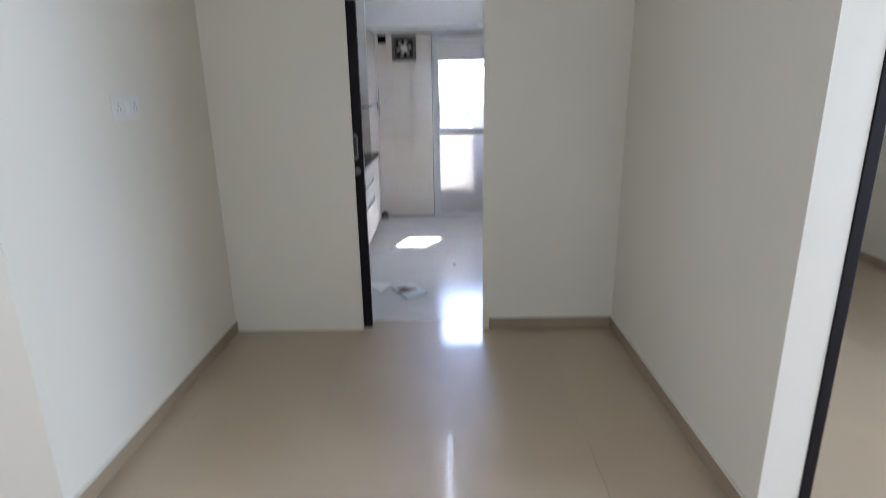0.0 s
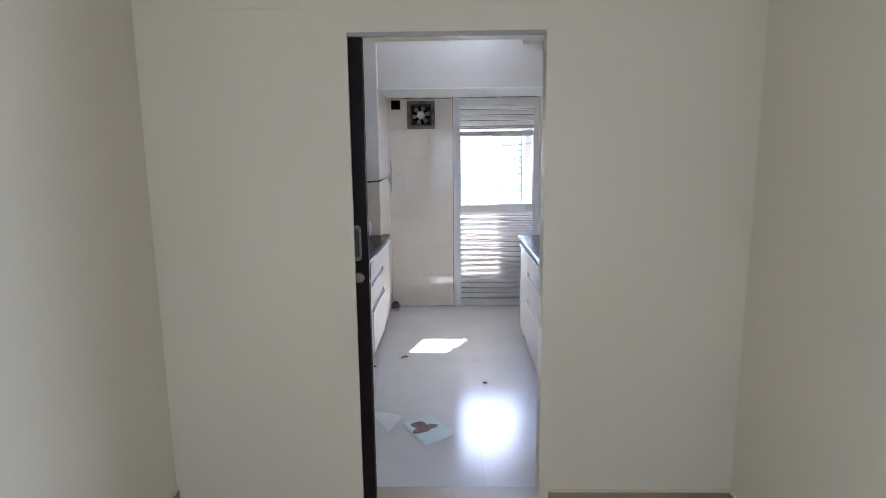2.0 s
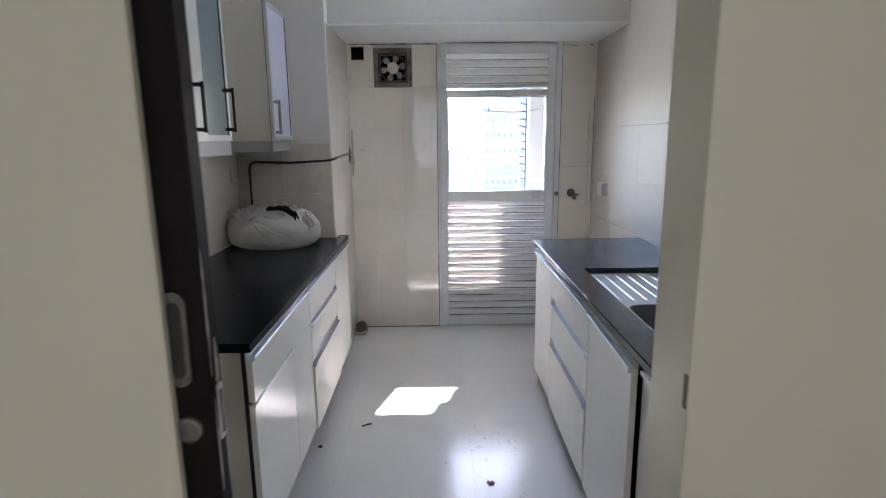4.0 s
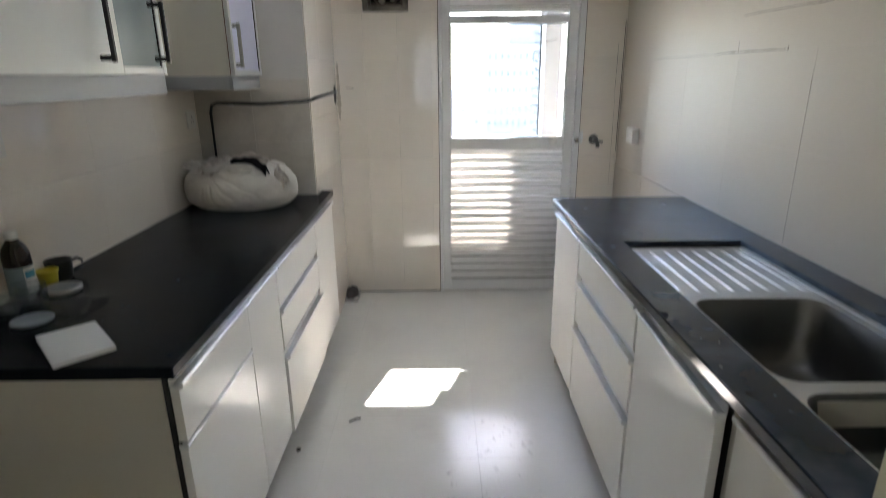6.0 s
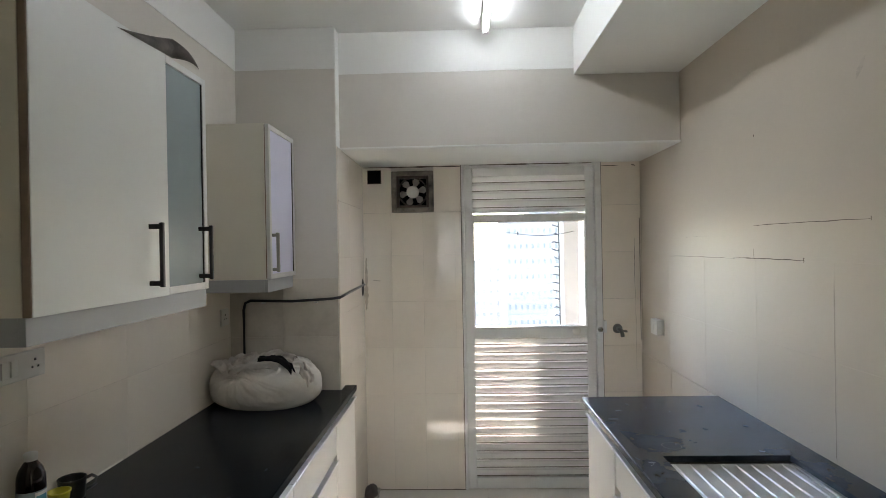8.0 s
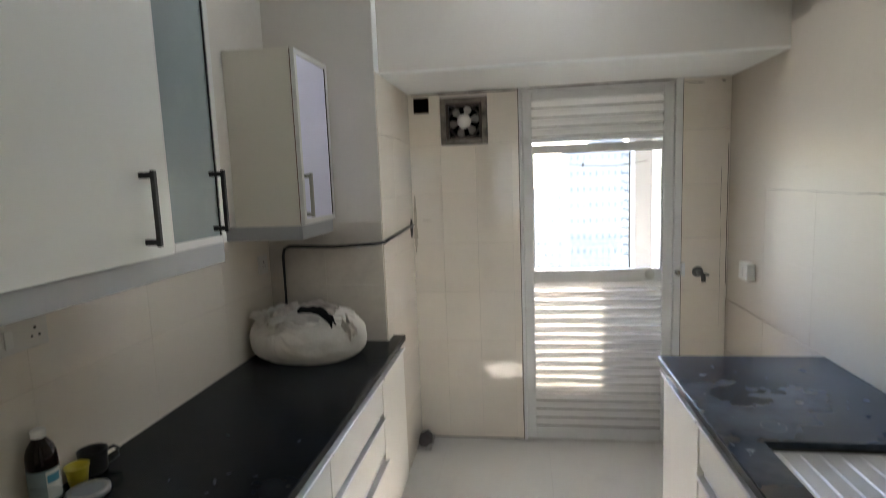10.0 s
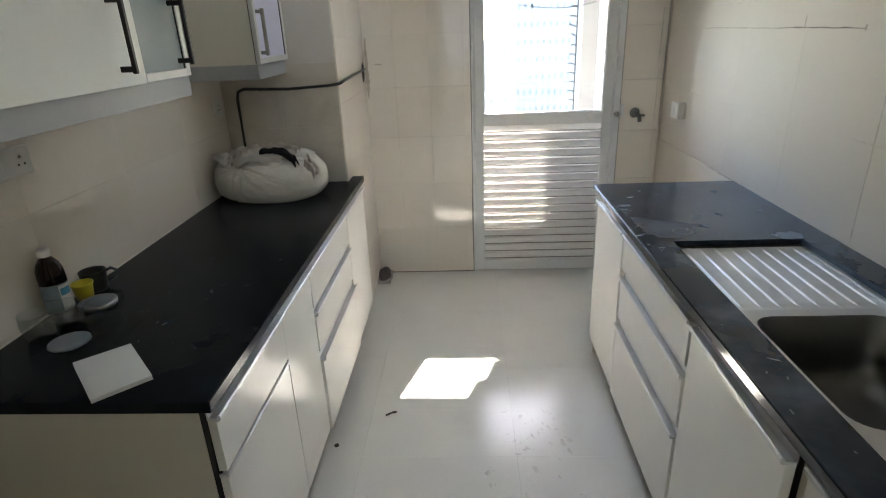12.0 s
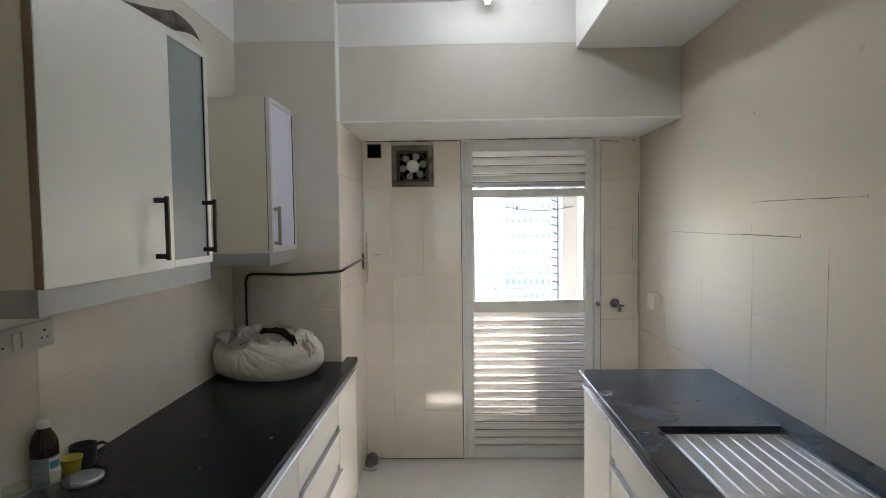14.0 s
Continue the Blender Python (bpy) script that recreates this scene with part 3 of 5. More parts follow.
def front(parent, name, side, x, y0, y1, z0, z1, handle=True, label="", turn=0.0, slim=False):
    """A drawer or door front with its edge handle along the top."""
    t = 0.020
    h = (0.010 if slim else 0.020) if handle else 0.0
    lo, hi = (min(x, x + side * t), y0, z0), (max(x, x + side * t), y1, z1 - h)
    lo = (lo[0], lo[1] + 0.001, lo[2] + 0.005)
    hi = (hi[0], hi[1] - 0.001, hi[2])
    f = part(name, box(lo, hi, 0.0015), LAMINATE, parent, label)
    # the gap's shade is a dark strip set behind the front
    part("shadow_gap", box((min(x, x + side * 0.006), y0, z0 - 0.001), (max(x, x + side * 0.006), y1, z0 + 0.0045)), DARK, f, "dark strip for the shade in the gap under the front")
    if handle:
        prof = [(x + u, z1 - h + v) for u, v in handle_profile(side, slim)]
        part("edge_handle", extrude_profile(prof, "y", y0, y1), HANDLE_METAL, f, "aluminium edge handle")
    if turn:
        pivot = Matrix.Translation((x, y1, 0))
        f.matrix_local = pivot @ Matrix.Rotation(turn, 4, "Z") @ pivot.inverted()
    return f


def base_cabinet(side, x, back, y0, y1, label, fronts, end_panel=False, z_top=0.806, group="base cabinets", top=True):
    """A floor cabinet: carcass, plinth, fronts given as (name, y0, y1, z0, z1, proud, turn)."""
    cab = thing("base_cabinet", label, "cabinet", group)
    lo, hi = sorted((x, back))
    zb = 0.10
    panels = [("side_panel", (lo, y0, zb), (hi, y0 + 0.018, z_top)), ("side_panel", (lo, y1 - 0.018, zb), (hi, y1, z_top)), ("bottom_panel", (lo, y0 + 0.018, zb), (hi, y1 - 0.018, zb + 0.018))]
    if top:
        panels.append(("top_panel", (lo, y0 + 0.018, z_top - 0.018), (hi, y1 - 0.018, z_top)))
    for nm, l, h in panels:
        part(nm, box(l, h), CARCASS, cab)
    xi = x - side * 0.02
    # dark sheet that paints the shade seen between the fronts
    part("inner_panel", box((min(xi, xi - side * 0.01), y0 + 0.018, zb + 0.018), (max(xi, xi - side * 0.01), y1 - 0.018, z_top - 0.018)), DARK, cab, "dark sheet for the shade behind the fronts")
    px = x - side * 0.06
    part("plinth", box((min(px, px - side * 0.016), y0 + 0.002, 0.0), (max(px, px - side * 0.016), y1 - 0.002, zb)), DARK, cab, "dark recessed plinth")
    if end_panel:
        part("end_panel", box((lo, y0 - 0.012, 0.0), (hi - 0.010, y0, z_top), 0.001), CARCASS, cab, "beige end panel reaching the floor")
        # dark strip painted for the shaded gap between end panel and fronts
        part("bare_edge", box((hi - 0.010, y0 - 0.008, 0.0), (hi, y0, z_top)), DARK, cab, "dark strip for the shade in the gap beside the fronts")
    for name, a, c, z0, z1, proud, turn in fronts:
        front(cab, name, side, x + side * proud, a, c, z0, z1, True, "", turn, name == "lower_door")
    return cab


base_cabinet(1, LFX, XL + 0.01, 4.112, 4.862, "ivory laminate base cabinet with drawer and doors under the granite",
             [("drawer", 4.104, 4.556, 0.634, 0.800, 0.004, 0), ("lower_door", 4.104, 4.556, 0.118, 0.630, 0.002, 0), ("door", 4.559, 4.860, 0.118, 0.800, 0.002, 0)], True)
base_cabinet(1, LFX, XL + 0.01, 4.864, 5.494, "ivory laminate base cabinet with three drawers",
             [("drawer", 4.866, 5.492, 0.638, 0.800, 0.002, 0), ("drawer", 4.868, 5.490, 0.462, 0.632, 0.003, 0), ("drawer", 4.868, 5.490, 0.112, 0.450, 0.010, 0)])
base_cabinet(1, LFX, XL + 0.01, 5.496, 5.855, "narrow ivory laminate base cabinet with one door", [("door", 5.498, 5.915, 0.114, 0.800, 0.002, 0)])

base_cabinet(-1, RFX, XR - 0.01, 5.128, 5.566, "narrow ivory laminate base cabinet with one door", [("door", 5.140, 5.566, 0.098, 0.808, 0.002, 0)], z_top=0.832)
base_cabinet(-1, RFX, XR - 0.01, 4.458, 5.126, "ivory laminate base cabinet with three drawers",
             [("drawer", 4.466, 5.118, 0.656, 0.812, 0.004, 0), ("drawer", 4.466, 5.118, 0.452, 0.640, 0.004, 0), ("drawer", 4.466, 5.118, 0.095, 0.436, 0.006, 0)], z_top=0.832)
sink_cab = base_cabinet(-1, RFX, XR - 0.01, 3.958, 4.456, "ivory laminate sink cabinet with a sagging door",
                        [("door", 3.970, 4.452, 0.090, 0.806, 0.004, -0.026)], z_top=0.832, top=False)
base_cabinet(-1, RFX, XR - 0.01, 3.440, 3.956, "ivory laminate cabinet beside the doorway", [("door", 3.442, 3.950, 0.098, 0.806, -0.012, 0)], z_top=0.832, top=False)


# ---- worktops ----
LZ, RZ = 0.838, 0.868
wt = thing("worktop", "black granite worktop with dusty smears on the base cabinets", "worktop")
bm = extrude_profile([(XL, 4.089), (-0.602, 4.089), (-0.602, 5.962), (XCOL + 0.006, 5.962), (XCOL + 0.006, YC), (XL, YC)], "z", LZ - 0.030, LZ)
bmesh.ops.bevel(bm, geom=bm.edges[:], offset=0.003, segments=2, affect="EDGES", profile=0.5)
part("slab", bm, GRANITE, wt)
part("wall_filler", box((XL + 0.006, 4.10, LZ), (XL + 0.011, YC, LZ + 0.003)), GROUT, wt, "pale filler line along the wall")
part("support_strip", box((-0.660, 4.125, 0.807), (-0.645, 5.86, LZ - 0.030)), EDGE_BROWN, wt)

SX0, SX1, SY0, SY1 = 0.602, 1.008, 3.53, 4.866      # cut-out for the sink
wt2 = thing("worktop", "black granite worktop round an inset steel sink", "worktop")
for lo, hi in (((0.500, YD1, RZ - 0.030), (SX0, 5.574, RZ)), ((SX1, YD1, RZ - 0.030), (XR, 5.574, RZ)), ((SX0, SY1, RZ - 0.030), (SX1, 5.574, RZ)),
               ((SX0, YD1, RZ - 0.030), (SX1, SY0, RZ))):
    part("slab", box(lo, hi), GRANITE_DUSTY, wt2)
part("front_edge", box((0.497, YD1, RZ - 0.026), (0.500, 5.574, RZ - 0.004)), GRANITE_EDGE, wt2, "polished front edge")
part("end_panel", box((0.545, 5.567, 0.0), (XR, 5.572, RZ - 0.030)), CARCASS, wt2)

# ---- steel sink with drainer ----
sink = thing("kitchen_sink", "stainless steel double bowl sink with a ribbed drainer", "sink")
SZ = RZ - 0.022


def bowl(parent, x0, x1, y0, y1, depth, r=0.055):
    """A pressed bowl with rounded corners, walls and floor."""
    bm = bmesh.new()
    rings = []
    for inset, z in ((0.0, 0.0), (0.004, -0.006), (0.010, -0.6 * depth), (0.022, -0.88 * depth), (0.055, -depth), (0.14, -depth - 0.004)):
        ring = []
        rr = max(0.02, r + 0.2 * inset)
        a0, a1, b0, b1 = x0 + inset, x1 - inset, y0 + inset, y1 - inset
        for cx, cy, s in ((a1 - rr, b1 - rr, 0), (a0 + rr, b1 - rr, 1), (a0 + rr, b0 + rr, 2), (a1 - rr, b0 + rr, 3)):
            for k in range(7):
                a = math.pi / 2 * (s + k / 6)
                ring.append(bm.verts.new((cx + rr * math.cos(a), cy + rr * math.sin(a), SZ + z)))
        rings.append(ring)
    for a, c in zip(rings, rings[1:]):
        for k in range(len(a)):
            bm.faces.new((a[k], c[k], c[(k + 1) % len(a)], a[(k + 1) % len(a)]))
    bm.faces.new(rings[-1])
    bmesh.ops.recalc_face_normals(bm, faces=bm.faces)
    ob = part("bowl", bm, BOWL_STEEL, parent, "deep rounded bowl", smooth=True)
    waste = lathe([(0.0, 0.003), (0.026, 0.004), (0.040, 0.006), (0.043, 0.0)], 24, ((x0 + x1) / 2, (y0 + y1) / 2, SZ - depth - 0.003))
    part("waste", waste, CHROME, ob, smooth=True)
    return ob


B1 = (0.630, 0.974, 3.984, 4.402)
B2 = (0.630, 0.974, 3.560, 3.946)
bowl(sink, *B1, 0.19)
bowl(sink, *B2, 0.17)


def rim_with_holes():
    """The flat rim round both bowls."""
    bm = bmesh.new()
    for (x0, x1, y0, y1), lo, hi in ((B1, (SX0, 3.965), (SX1, 4.436)), (B2, (SX0, SY0), (SX1, 3.965))):
        inner, outer = [], []
        rr = 0.055
        for cx, cy, s, ex, ey in ((x1 - rr, y1 - rr, 0, hi[0], hi[1]), (x0 + rr, y1 - rr, 1, lo[0], hi[1]), (x0 + rr, y0 + rr, 2, lo[0], lo[1]), (x1 - rr, y0 + rr, 3, hi[0], lo[1])):
            for k in range(7):
                a = math.pi / 2 * (s + k / 6)
                px, py = cx + rr * math.cos(a), cy + rr * math.sin(a)
                inner.append(bm.verts.new((px, py, SZ)))
                first_half = (k < 3) == (s % 2 == 0)
                q = (ex, ey) if k == 3 else ((ex, py) if first_half else (px, ey))
                outer.append(bm.verts.new((*q, SZ)))
        n = len(inner)
        for k in range(n):
            bm.faces.new((inner[k], outer[k], outer[(k + 1) % n], inner[(k + 1) % n]))
    bmesh.ops.recalc_face_normals(bm, faces=bm.faces)
    for f in bm.faces:
        if f.normal.z < 0:
            f.normal_flip()
    return bm


part("rim", rim_with_holes(), STEEL, sink)
part("rim_lip", box((SX0 - 0.003, SY0, SZ - 0.004), (SX0 + 0.012, SY1 - 0.02, SZ + 0.004), 0.002), STEEL, sink)
part("rim_lip", box((SX1 - 0.012, SY0, SZ - 0.004), (SX1 + 0.003, SY1 - 0.02, SZ + 0.004), 0.002), STEEL, sink)


def drainer():
    """A pan with ten raised ribs that run along it."""
    bm = bmesh.new()
    nx, ny = 240, 26
    x0, x1, y0, y1 = SX0 + 0.010, SX1 - 0.010, 4.434, SY1 - 0.010
    grid = []
    for j in range(ny + 1):
        row = []
        y = y0 + (y1 - y0) * j / ny
        end = min(1.0, max(0.0, (y - y0 - 0.018) / 0.02), max(0.0, (y1 - y - 0.006) / 0.02))
        for i in range(nx + 1):
            u = i / nx
            x = x0 + (x1 - x0) * u
            ph = (u * 8.0) % 1.0
            rib = max(0.0, 1 - abs(ph - 0.5) / 0.09) if 0.02 < u < 0.98 else 0.0
            rib = rib * rib * (3 - 2 * rib)
            row.append(bm.verts.new((x, y, SZ - 0.004 * min(1, end) + 0.0045 * rib * end)))
        grid.append(row)
    for j in range(ny):
        for i in range(nx):
            bm.faces.new((grid[j][i], grid[j][i + 1], grid[j + 1][i + 1], grid[j + 1][i]))
    return bm


part("drainer", drainer(), DRAIN_STEEL, sink, "ribbed draining board", smooth=True)
# dark strip in place of the shade in the gap
part("back_lip", box((SX0 - 0.004, SY1 - 0.012, SZ - 0.03), (SX1 + 0.004, SY1 + 0.0, SZ + 0.003), 0.001), DARK, sink, "dark strip for the shade at the end of the drainer")

# ---- wall cabinets ----


def bar_handle(x, y, z0, z1, mat, parent, stand=0.040, w=0.011, label="black bar handle"):
    bm = bmesh.new()
    add_box(bm, (x + stand - w, y - w / 2, z0), (x + stand, y + w / 2, z1), 0.002)
    for z in (z0 + 0.004, z1 - 0.018):
        add_box(bm, (x, y - w / 2, z), (x + stand - w / 2, y + w / 2, z + 0.014), 0.002)
    return part("handle", bm, mat, parent, label)


def wall_cabinet(label, xf, y0, y1, z0, z1):
    cab = thing("wall_cabinet", label, "cabinet", "wall cabinets")
    for nm, lo, hi in (("side_panel", (XL + 0.053, y0, z0), (xf - 0.022, y0 + 0.018, z1)), ("side_panel", (XL + 0.053, y1 - 0.018, z0), (xf - 0.022, y1, z1)),
                       ("bottom_panel", (XL + 0.053, y0 + 0.018, z0), (xf - 0.022, y1 - 0.018, z0 + 0.018)), ("top_panel", (XL + 0.053, y0 + 0.018, z1 - 0.018), (xf - 0.022, y1 - 0.018, z1)),
                       ("back_panel", (XL + 0.053, y0 + 0.018, z0 + 0.018), (XL + 0.061, y1 - 0.018, z1 - 0.018))):
        part(nm, box(lo, hi), CABINET_SIDE, cab)
    # brown strip that paints the shade behind the doors
    part("gasket", box((xf - 0.0225, y0 + 0.004, z0 + 0.004), (xf - 0.0195, y1 - 0.004, z1 - 0.004)), EDGE_BROWN, cab, "dark strip for the shade behind the doors")
    return cab


def framed_door(parent, xf, y0, y1, z0, z1, glass, w=0.022):
    d = part("door", box((xf - 0.012, y0 + w - 0.003, z0 + w - 0.003), (xf - 0.006, y1 - w + 0.003, z1 - w + 0.003)), glass, parent, "frosted glass pane")
    for lo, hi in (((xf - 0.018, y0, z0), (xf, y0 + w, z1)), ((xf - 0.018, y1 - w, z0), (xf, y1, z1)), ((xf - 0.018, y0 + w, z0), (xf, y1 - w, z0 + w)), ((xf - 0.018, y0 + w, z1 - w), (xf, y1 - w, z1))):
        part("frame_bar", box(lo, hi, 0.002), HANDLE_METAL, d, "aluminium frame")
    part("seal", box((xf - 0.0055, y1 - w - 0.006, z0 + w), (xf - 0.002, y1 - w - 0.001, z1 - w)), BLACK, d)
    return d


XC = -0.885
c1 = wall_cabinet("ivory wall cabinet with a laminate door and a frosted glass door", XC, 4.117, 4.908, 1.432, 2.138)
d1 = part("door", box((XC - 0.018, 4.119, 1.432), (XC, 4.630, 2.134), 0.0015), LAMINATE_MATT, c1, "ivory door with its laminate peeling at the top")
part("bare_edge", box((XC - 0.019, 4.1155, 1.432), (XC - 0.002, 4.119, 2.134)), EDGE_BROWN, d1)
bar_handle(XC, 4.532, 1.462, 1.638, BLACK, d1, 0.040)
d2 = framed_door(c1, XC - 0.012, 4.633, 4.906, 1.432, 2.137, FROSTED)
bar_handle(XC - 0.012, 4.842, 1.466, 1.642, BLACK, d2, 0.046)
part("pelmet", box((XC - 0.030, 4.117, 1.374), (XC - 0.014, 4.890, 1.432), 0.001), PELMET_GREY, c1, "grey light pelmet under the cabinet")
part("pelmet_return", box((XL + 0.007, 4.117, 1.374), (XC - 0.030, 4.132, 1.432), 0.001), PELMET_GREY, c1)


def curled_sheet():
    """The loose laminate: it lifts off along the door's top and ends in a pointed dog-ear that hangs forward."""
    a, e = Vector((XC + 0.001, 4.40, 2.118)), Vector((XC + 0.001, 4.668, 2.131))
    c, d = Vector((XC + 0.004, 4.664, 2.187)), Vector((XC + 0.047, 4.740, 2.119))
    bm = bmesh.new()
    rows = []
    for i in range(15):
        u = i / 14
        lo, hi = a.lerp(e, u), a.lerp(c, u) - Vector((0, 0, 0.020 * u * (1 - u)))
        rows.append([bm.verts.new(lo.lerp(hi, k / 8) + Vector((0.012 * u * math.sin(math.pi * k / 8), 0, 0))) for k in range(9)])
    for r, q in zip(rows, rows[1:]):
        for k in range(8):
            bm.faces.new((r[k], r[k + 1], q[k + 1], q[k]))
    last = rows[-1]
    for j in range(1, 7):
        t = j / 6
        if j == 6:
            tip = bm.verts.new(d)
            for k in range(8):
                bm.faces.new((last[k], last[k + 1], tip))
            break
        nxt = [bm.verts.new(e.lerp(c, k / 8).lerp(d, t) + Vector((0.012 * math.sin(math.pi * k / 8) * (1 - t) + 0.010 * math.sin(math.pi * t), 0, 0.006 * math.sin(math.pi * t)))) for k in range(9)]
        for k in range(8):
            bm.faces.new((last[k], last[k + 1], nxt[k + 1], nxt[k]))
        last = nxt
    bmesh.ops.solidify(bm, geom=bm.faces[:], thickness=0.0012)
    return bm


part("peeled_laminate", curled_sheet(), DIRTY_PLASTIC, c1, "brown-backed laminate sheet curling off the door", smooth=True)

XC2 = -0.884
c2 = wall_cabinet("small ivory wall cabinet with a white frosted glass door", XC2, 5.484, 5.856, 1.427, 2.123)
d3 = framed_door(c2, XC2, 5.486, 5.854, 1.429, 2.121, FROSTED_LIGHT)
bar_handle(XC2, 5.512, 1.460, 1.636, ALUMINIUM, d3, 0.032, label="grey metal handle", w=0.013)
part("pelmet", box((XC2 - 0.030, 5.484, 1.370), (XC2 - 0.014, 5.850, 1.427), 0.001), PELMET_GREY, c2, "grey light pelmet under the cabinet")
part("pelmet_return", box((XL + 0.007, 5.484, 1.370), (XC2 - 0.030, 5.499, 1.427), 0.001), PELMET_GREY, c2)

# ---- fixtures ----
lamp = thing("tube_lamp", "lit white fluorescent tube lamp on the ceiling", "lamp")
part("batten", box((0.085, 4.62, 2.668), (0.125, 5.872, CEIL), 0.004), WHITE_PLASTIC, lamp)
part("tube", tube([(0.105, 4.66, 2.650), (0.105, 5.84, 2.650)], 0.014, 16), TUBE, lamp, "glowing tube", smooth=True)
for y in (4.625, 5.842):
    part("end_cap", box((0.090, y, 2.634), (0.120, y + 0.022, 2.669), 0.003), WHITE_PLASTIC, lamp)

hook = thing("ceiling_plate", "black ceiling plate of a removed fitting", "plate")
bm = lathe([(0.0, 0.0), (0.045, 0.0), (0.055, 0.012), (0.055, 0.03), (0.0, 0.03)], 6, (-0.335, 5.42, CEIL - 0.03))
part("plate", bm, BLACK, hook)

fan = thing("exhaust_fan", "grimy square exhaust fan with pale blades in the wall", "fan")
fx, fz = (FAN_L + FAN_R) / 2, (FAN_B + FAN_T) / 2
for lo, hi in (((FAN_L + 0.002, YF - 0.008, FAN_B + 0.002), (FAN_L + 0.032, YF + 0.05, FAN_T - 0.002)), ((FAN_R - 0.032, YF - 0.008, FAN_B + 0.002), (FAN_R - 0.002, YF + 0.05, FAN_T - 0.002)),
               ((FAN_L + 0.032, YF - 0.008, FAN_B + 0.002), (FAN_R - 0.032, YF + 0.05, FAN_B + 0.032)), ((FAN_L + 0.032, YF - 0.008, FAN_T - 0.032), (FAN_R - 0.032, YF + 0.05, FAN_T - 0.002))):
    part("frame_bar", box(lo, hi, 0.004), FAN_FRAME, fan)
part("back_plate", box((FAN_L + 0.002, YF + 0.10, FAN_B + 0.002), (FAN_R - 0.002, YF + 0.11, FAN_T - 0.002)), VOID, fan)
bm = bmesh.new()
ring = lathe([(0.090, 0.0), (0.096, 0.004), (0.096, 0.040), (0.090, 0.040), (0.087, 0.020), (0.090, 0.0)], 32)
bmesh.ops.transform(ring, matrix=pose(fx, YF + 0.045, fz, 90, 0, 0), verts=ring.verts)
part("housing_ring", ring, FAN_BROWN, fan, smooth=True)
e0, e1 = 0.032, 0.048
for lo, hi in (((FAN_L + e0, YF - 0.003, FAN_B + e0), (FAN_L + e1, YF + 0.05, FAN_T - e0)), ((FAN_R - e1, YF - 0.003, FAN_B + e0), (FAN_R - e0, YF + 0.05, FAN_T - e0)),
               ((FAN_L + e1, YF - 0.003, FAN_B + e0), (FAN_R - e1, YF + 0.05, FAN_B + e1)), ((FAN_L + e1, YF - 0.003, FAN_T - e1), (FAN_R - e1, YF + 0.05, FAN_T - e0))):
    part("inner_frame", box(lo, hi, 0.004), FAN_BROWN, fan, "grease-browned inner frame")
hub = lathe([(0.0, 0.030), (0.030, 0.028), (0.040, 0.018), (0.040, 0.0)], 24)
bmesh.ops.transform(hub, matrix=pose(fx, YF + 0.030, fz, 90, 0, 0), verts=hub.verts)
part("hub", hub, PLATE, fan, "pale fan hub", smooth=True)
for k in range(6):
    bm = bmesh.new()
    rows = []
    for r, w in ((0.038, 0.22), (0.056, 0.31), (0.074, 0.33), (0.086, 0.16)):
        rows.append([bm.verts.new((r * math.cos(a), r * math.sin(a), 0.012 * (s - 0.5))) for s, a in ((0, -w), (0.5, 0), (1, w))])
    for a, c in zip(rows, rows[1:]):
        for i in range(2):
            bm.faces.new((a[i], a[i + 1], c[i + 1], c[i]))
    bmesh.ops.solidify(bm, geom=bm.faces[:], thickness=0.003)
    bmesh.ops.transform(bm, matrix=pose(fx, YF + 0.028, fz) @ pose(0, 0, 0, 90, 0, 0) @ pose(0, 0, 0, 0, 0, k * 60 + 12), verts=bm.verts)
    part("blade", bm, FAN_BLADE, fan)

vent = thing("wall_vent", "small dark square vent hole in the tiled wall", "vent")
part("hole", box((-0.628, YF - 0.008, 1.974), (-0.545, YF - 0.004, 2.056)), VOID, vent)
part("rim", box((-0.632, YF - 0.0065, 1.970), (-0.541, YF - 0.004, 2.060)), EDGE_BROWN, vent)

tap = thing("wall_tap", "small tarnished metal tap on the end wall", "tap")
bm = lathe([(0.0, 0.006), (0.026, 0.005), (0.030, 0.0)], 24)
bmesh.ops.transform(bm, matrix=pose(0.948, YF - 0.006, 1.022, 90, 0, 0), verts=bm.verts)
part("flange", bm, LOCK_GREY, tap, smooth=True)
part("body", tube([(0.948, YF - 0.008, 1.022), (0.948, YF - 0.055, 1.022), (0.950, YF - 0.085, 1.018), (0.952, YF - 0.098, 1.0), (0.952, YF - 0.100, 0.982)], 0.012, 14), LOCK_GREY, tap, smooth=True)
part("lever", tube([(0.948, YF - 0.045, 1.022), (0.975, YF - 0.050, 1.012), (0.995, YF - 0.052, 1.010)], 0.007, 10), LOCK_GREY, tap, smooth=True)


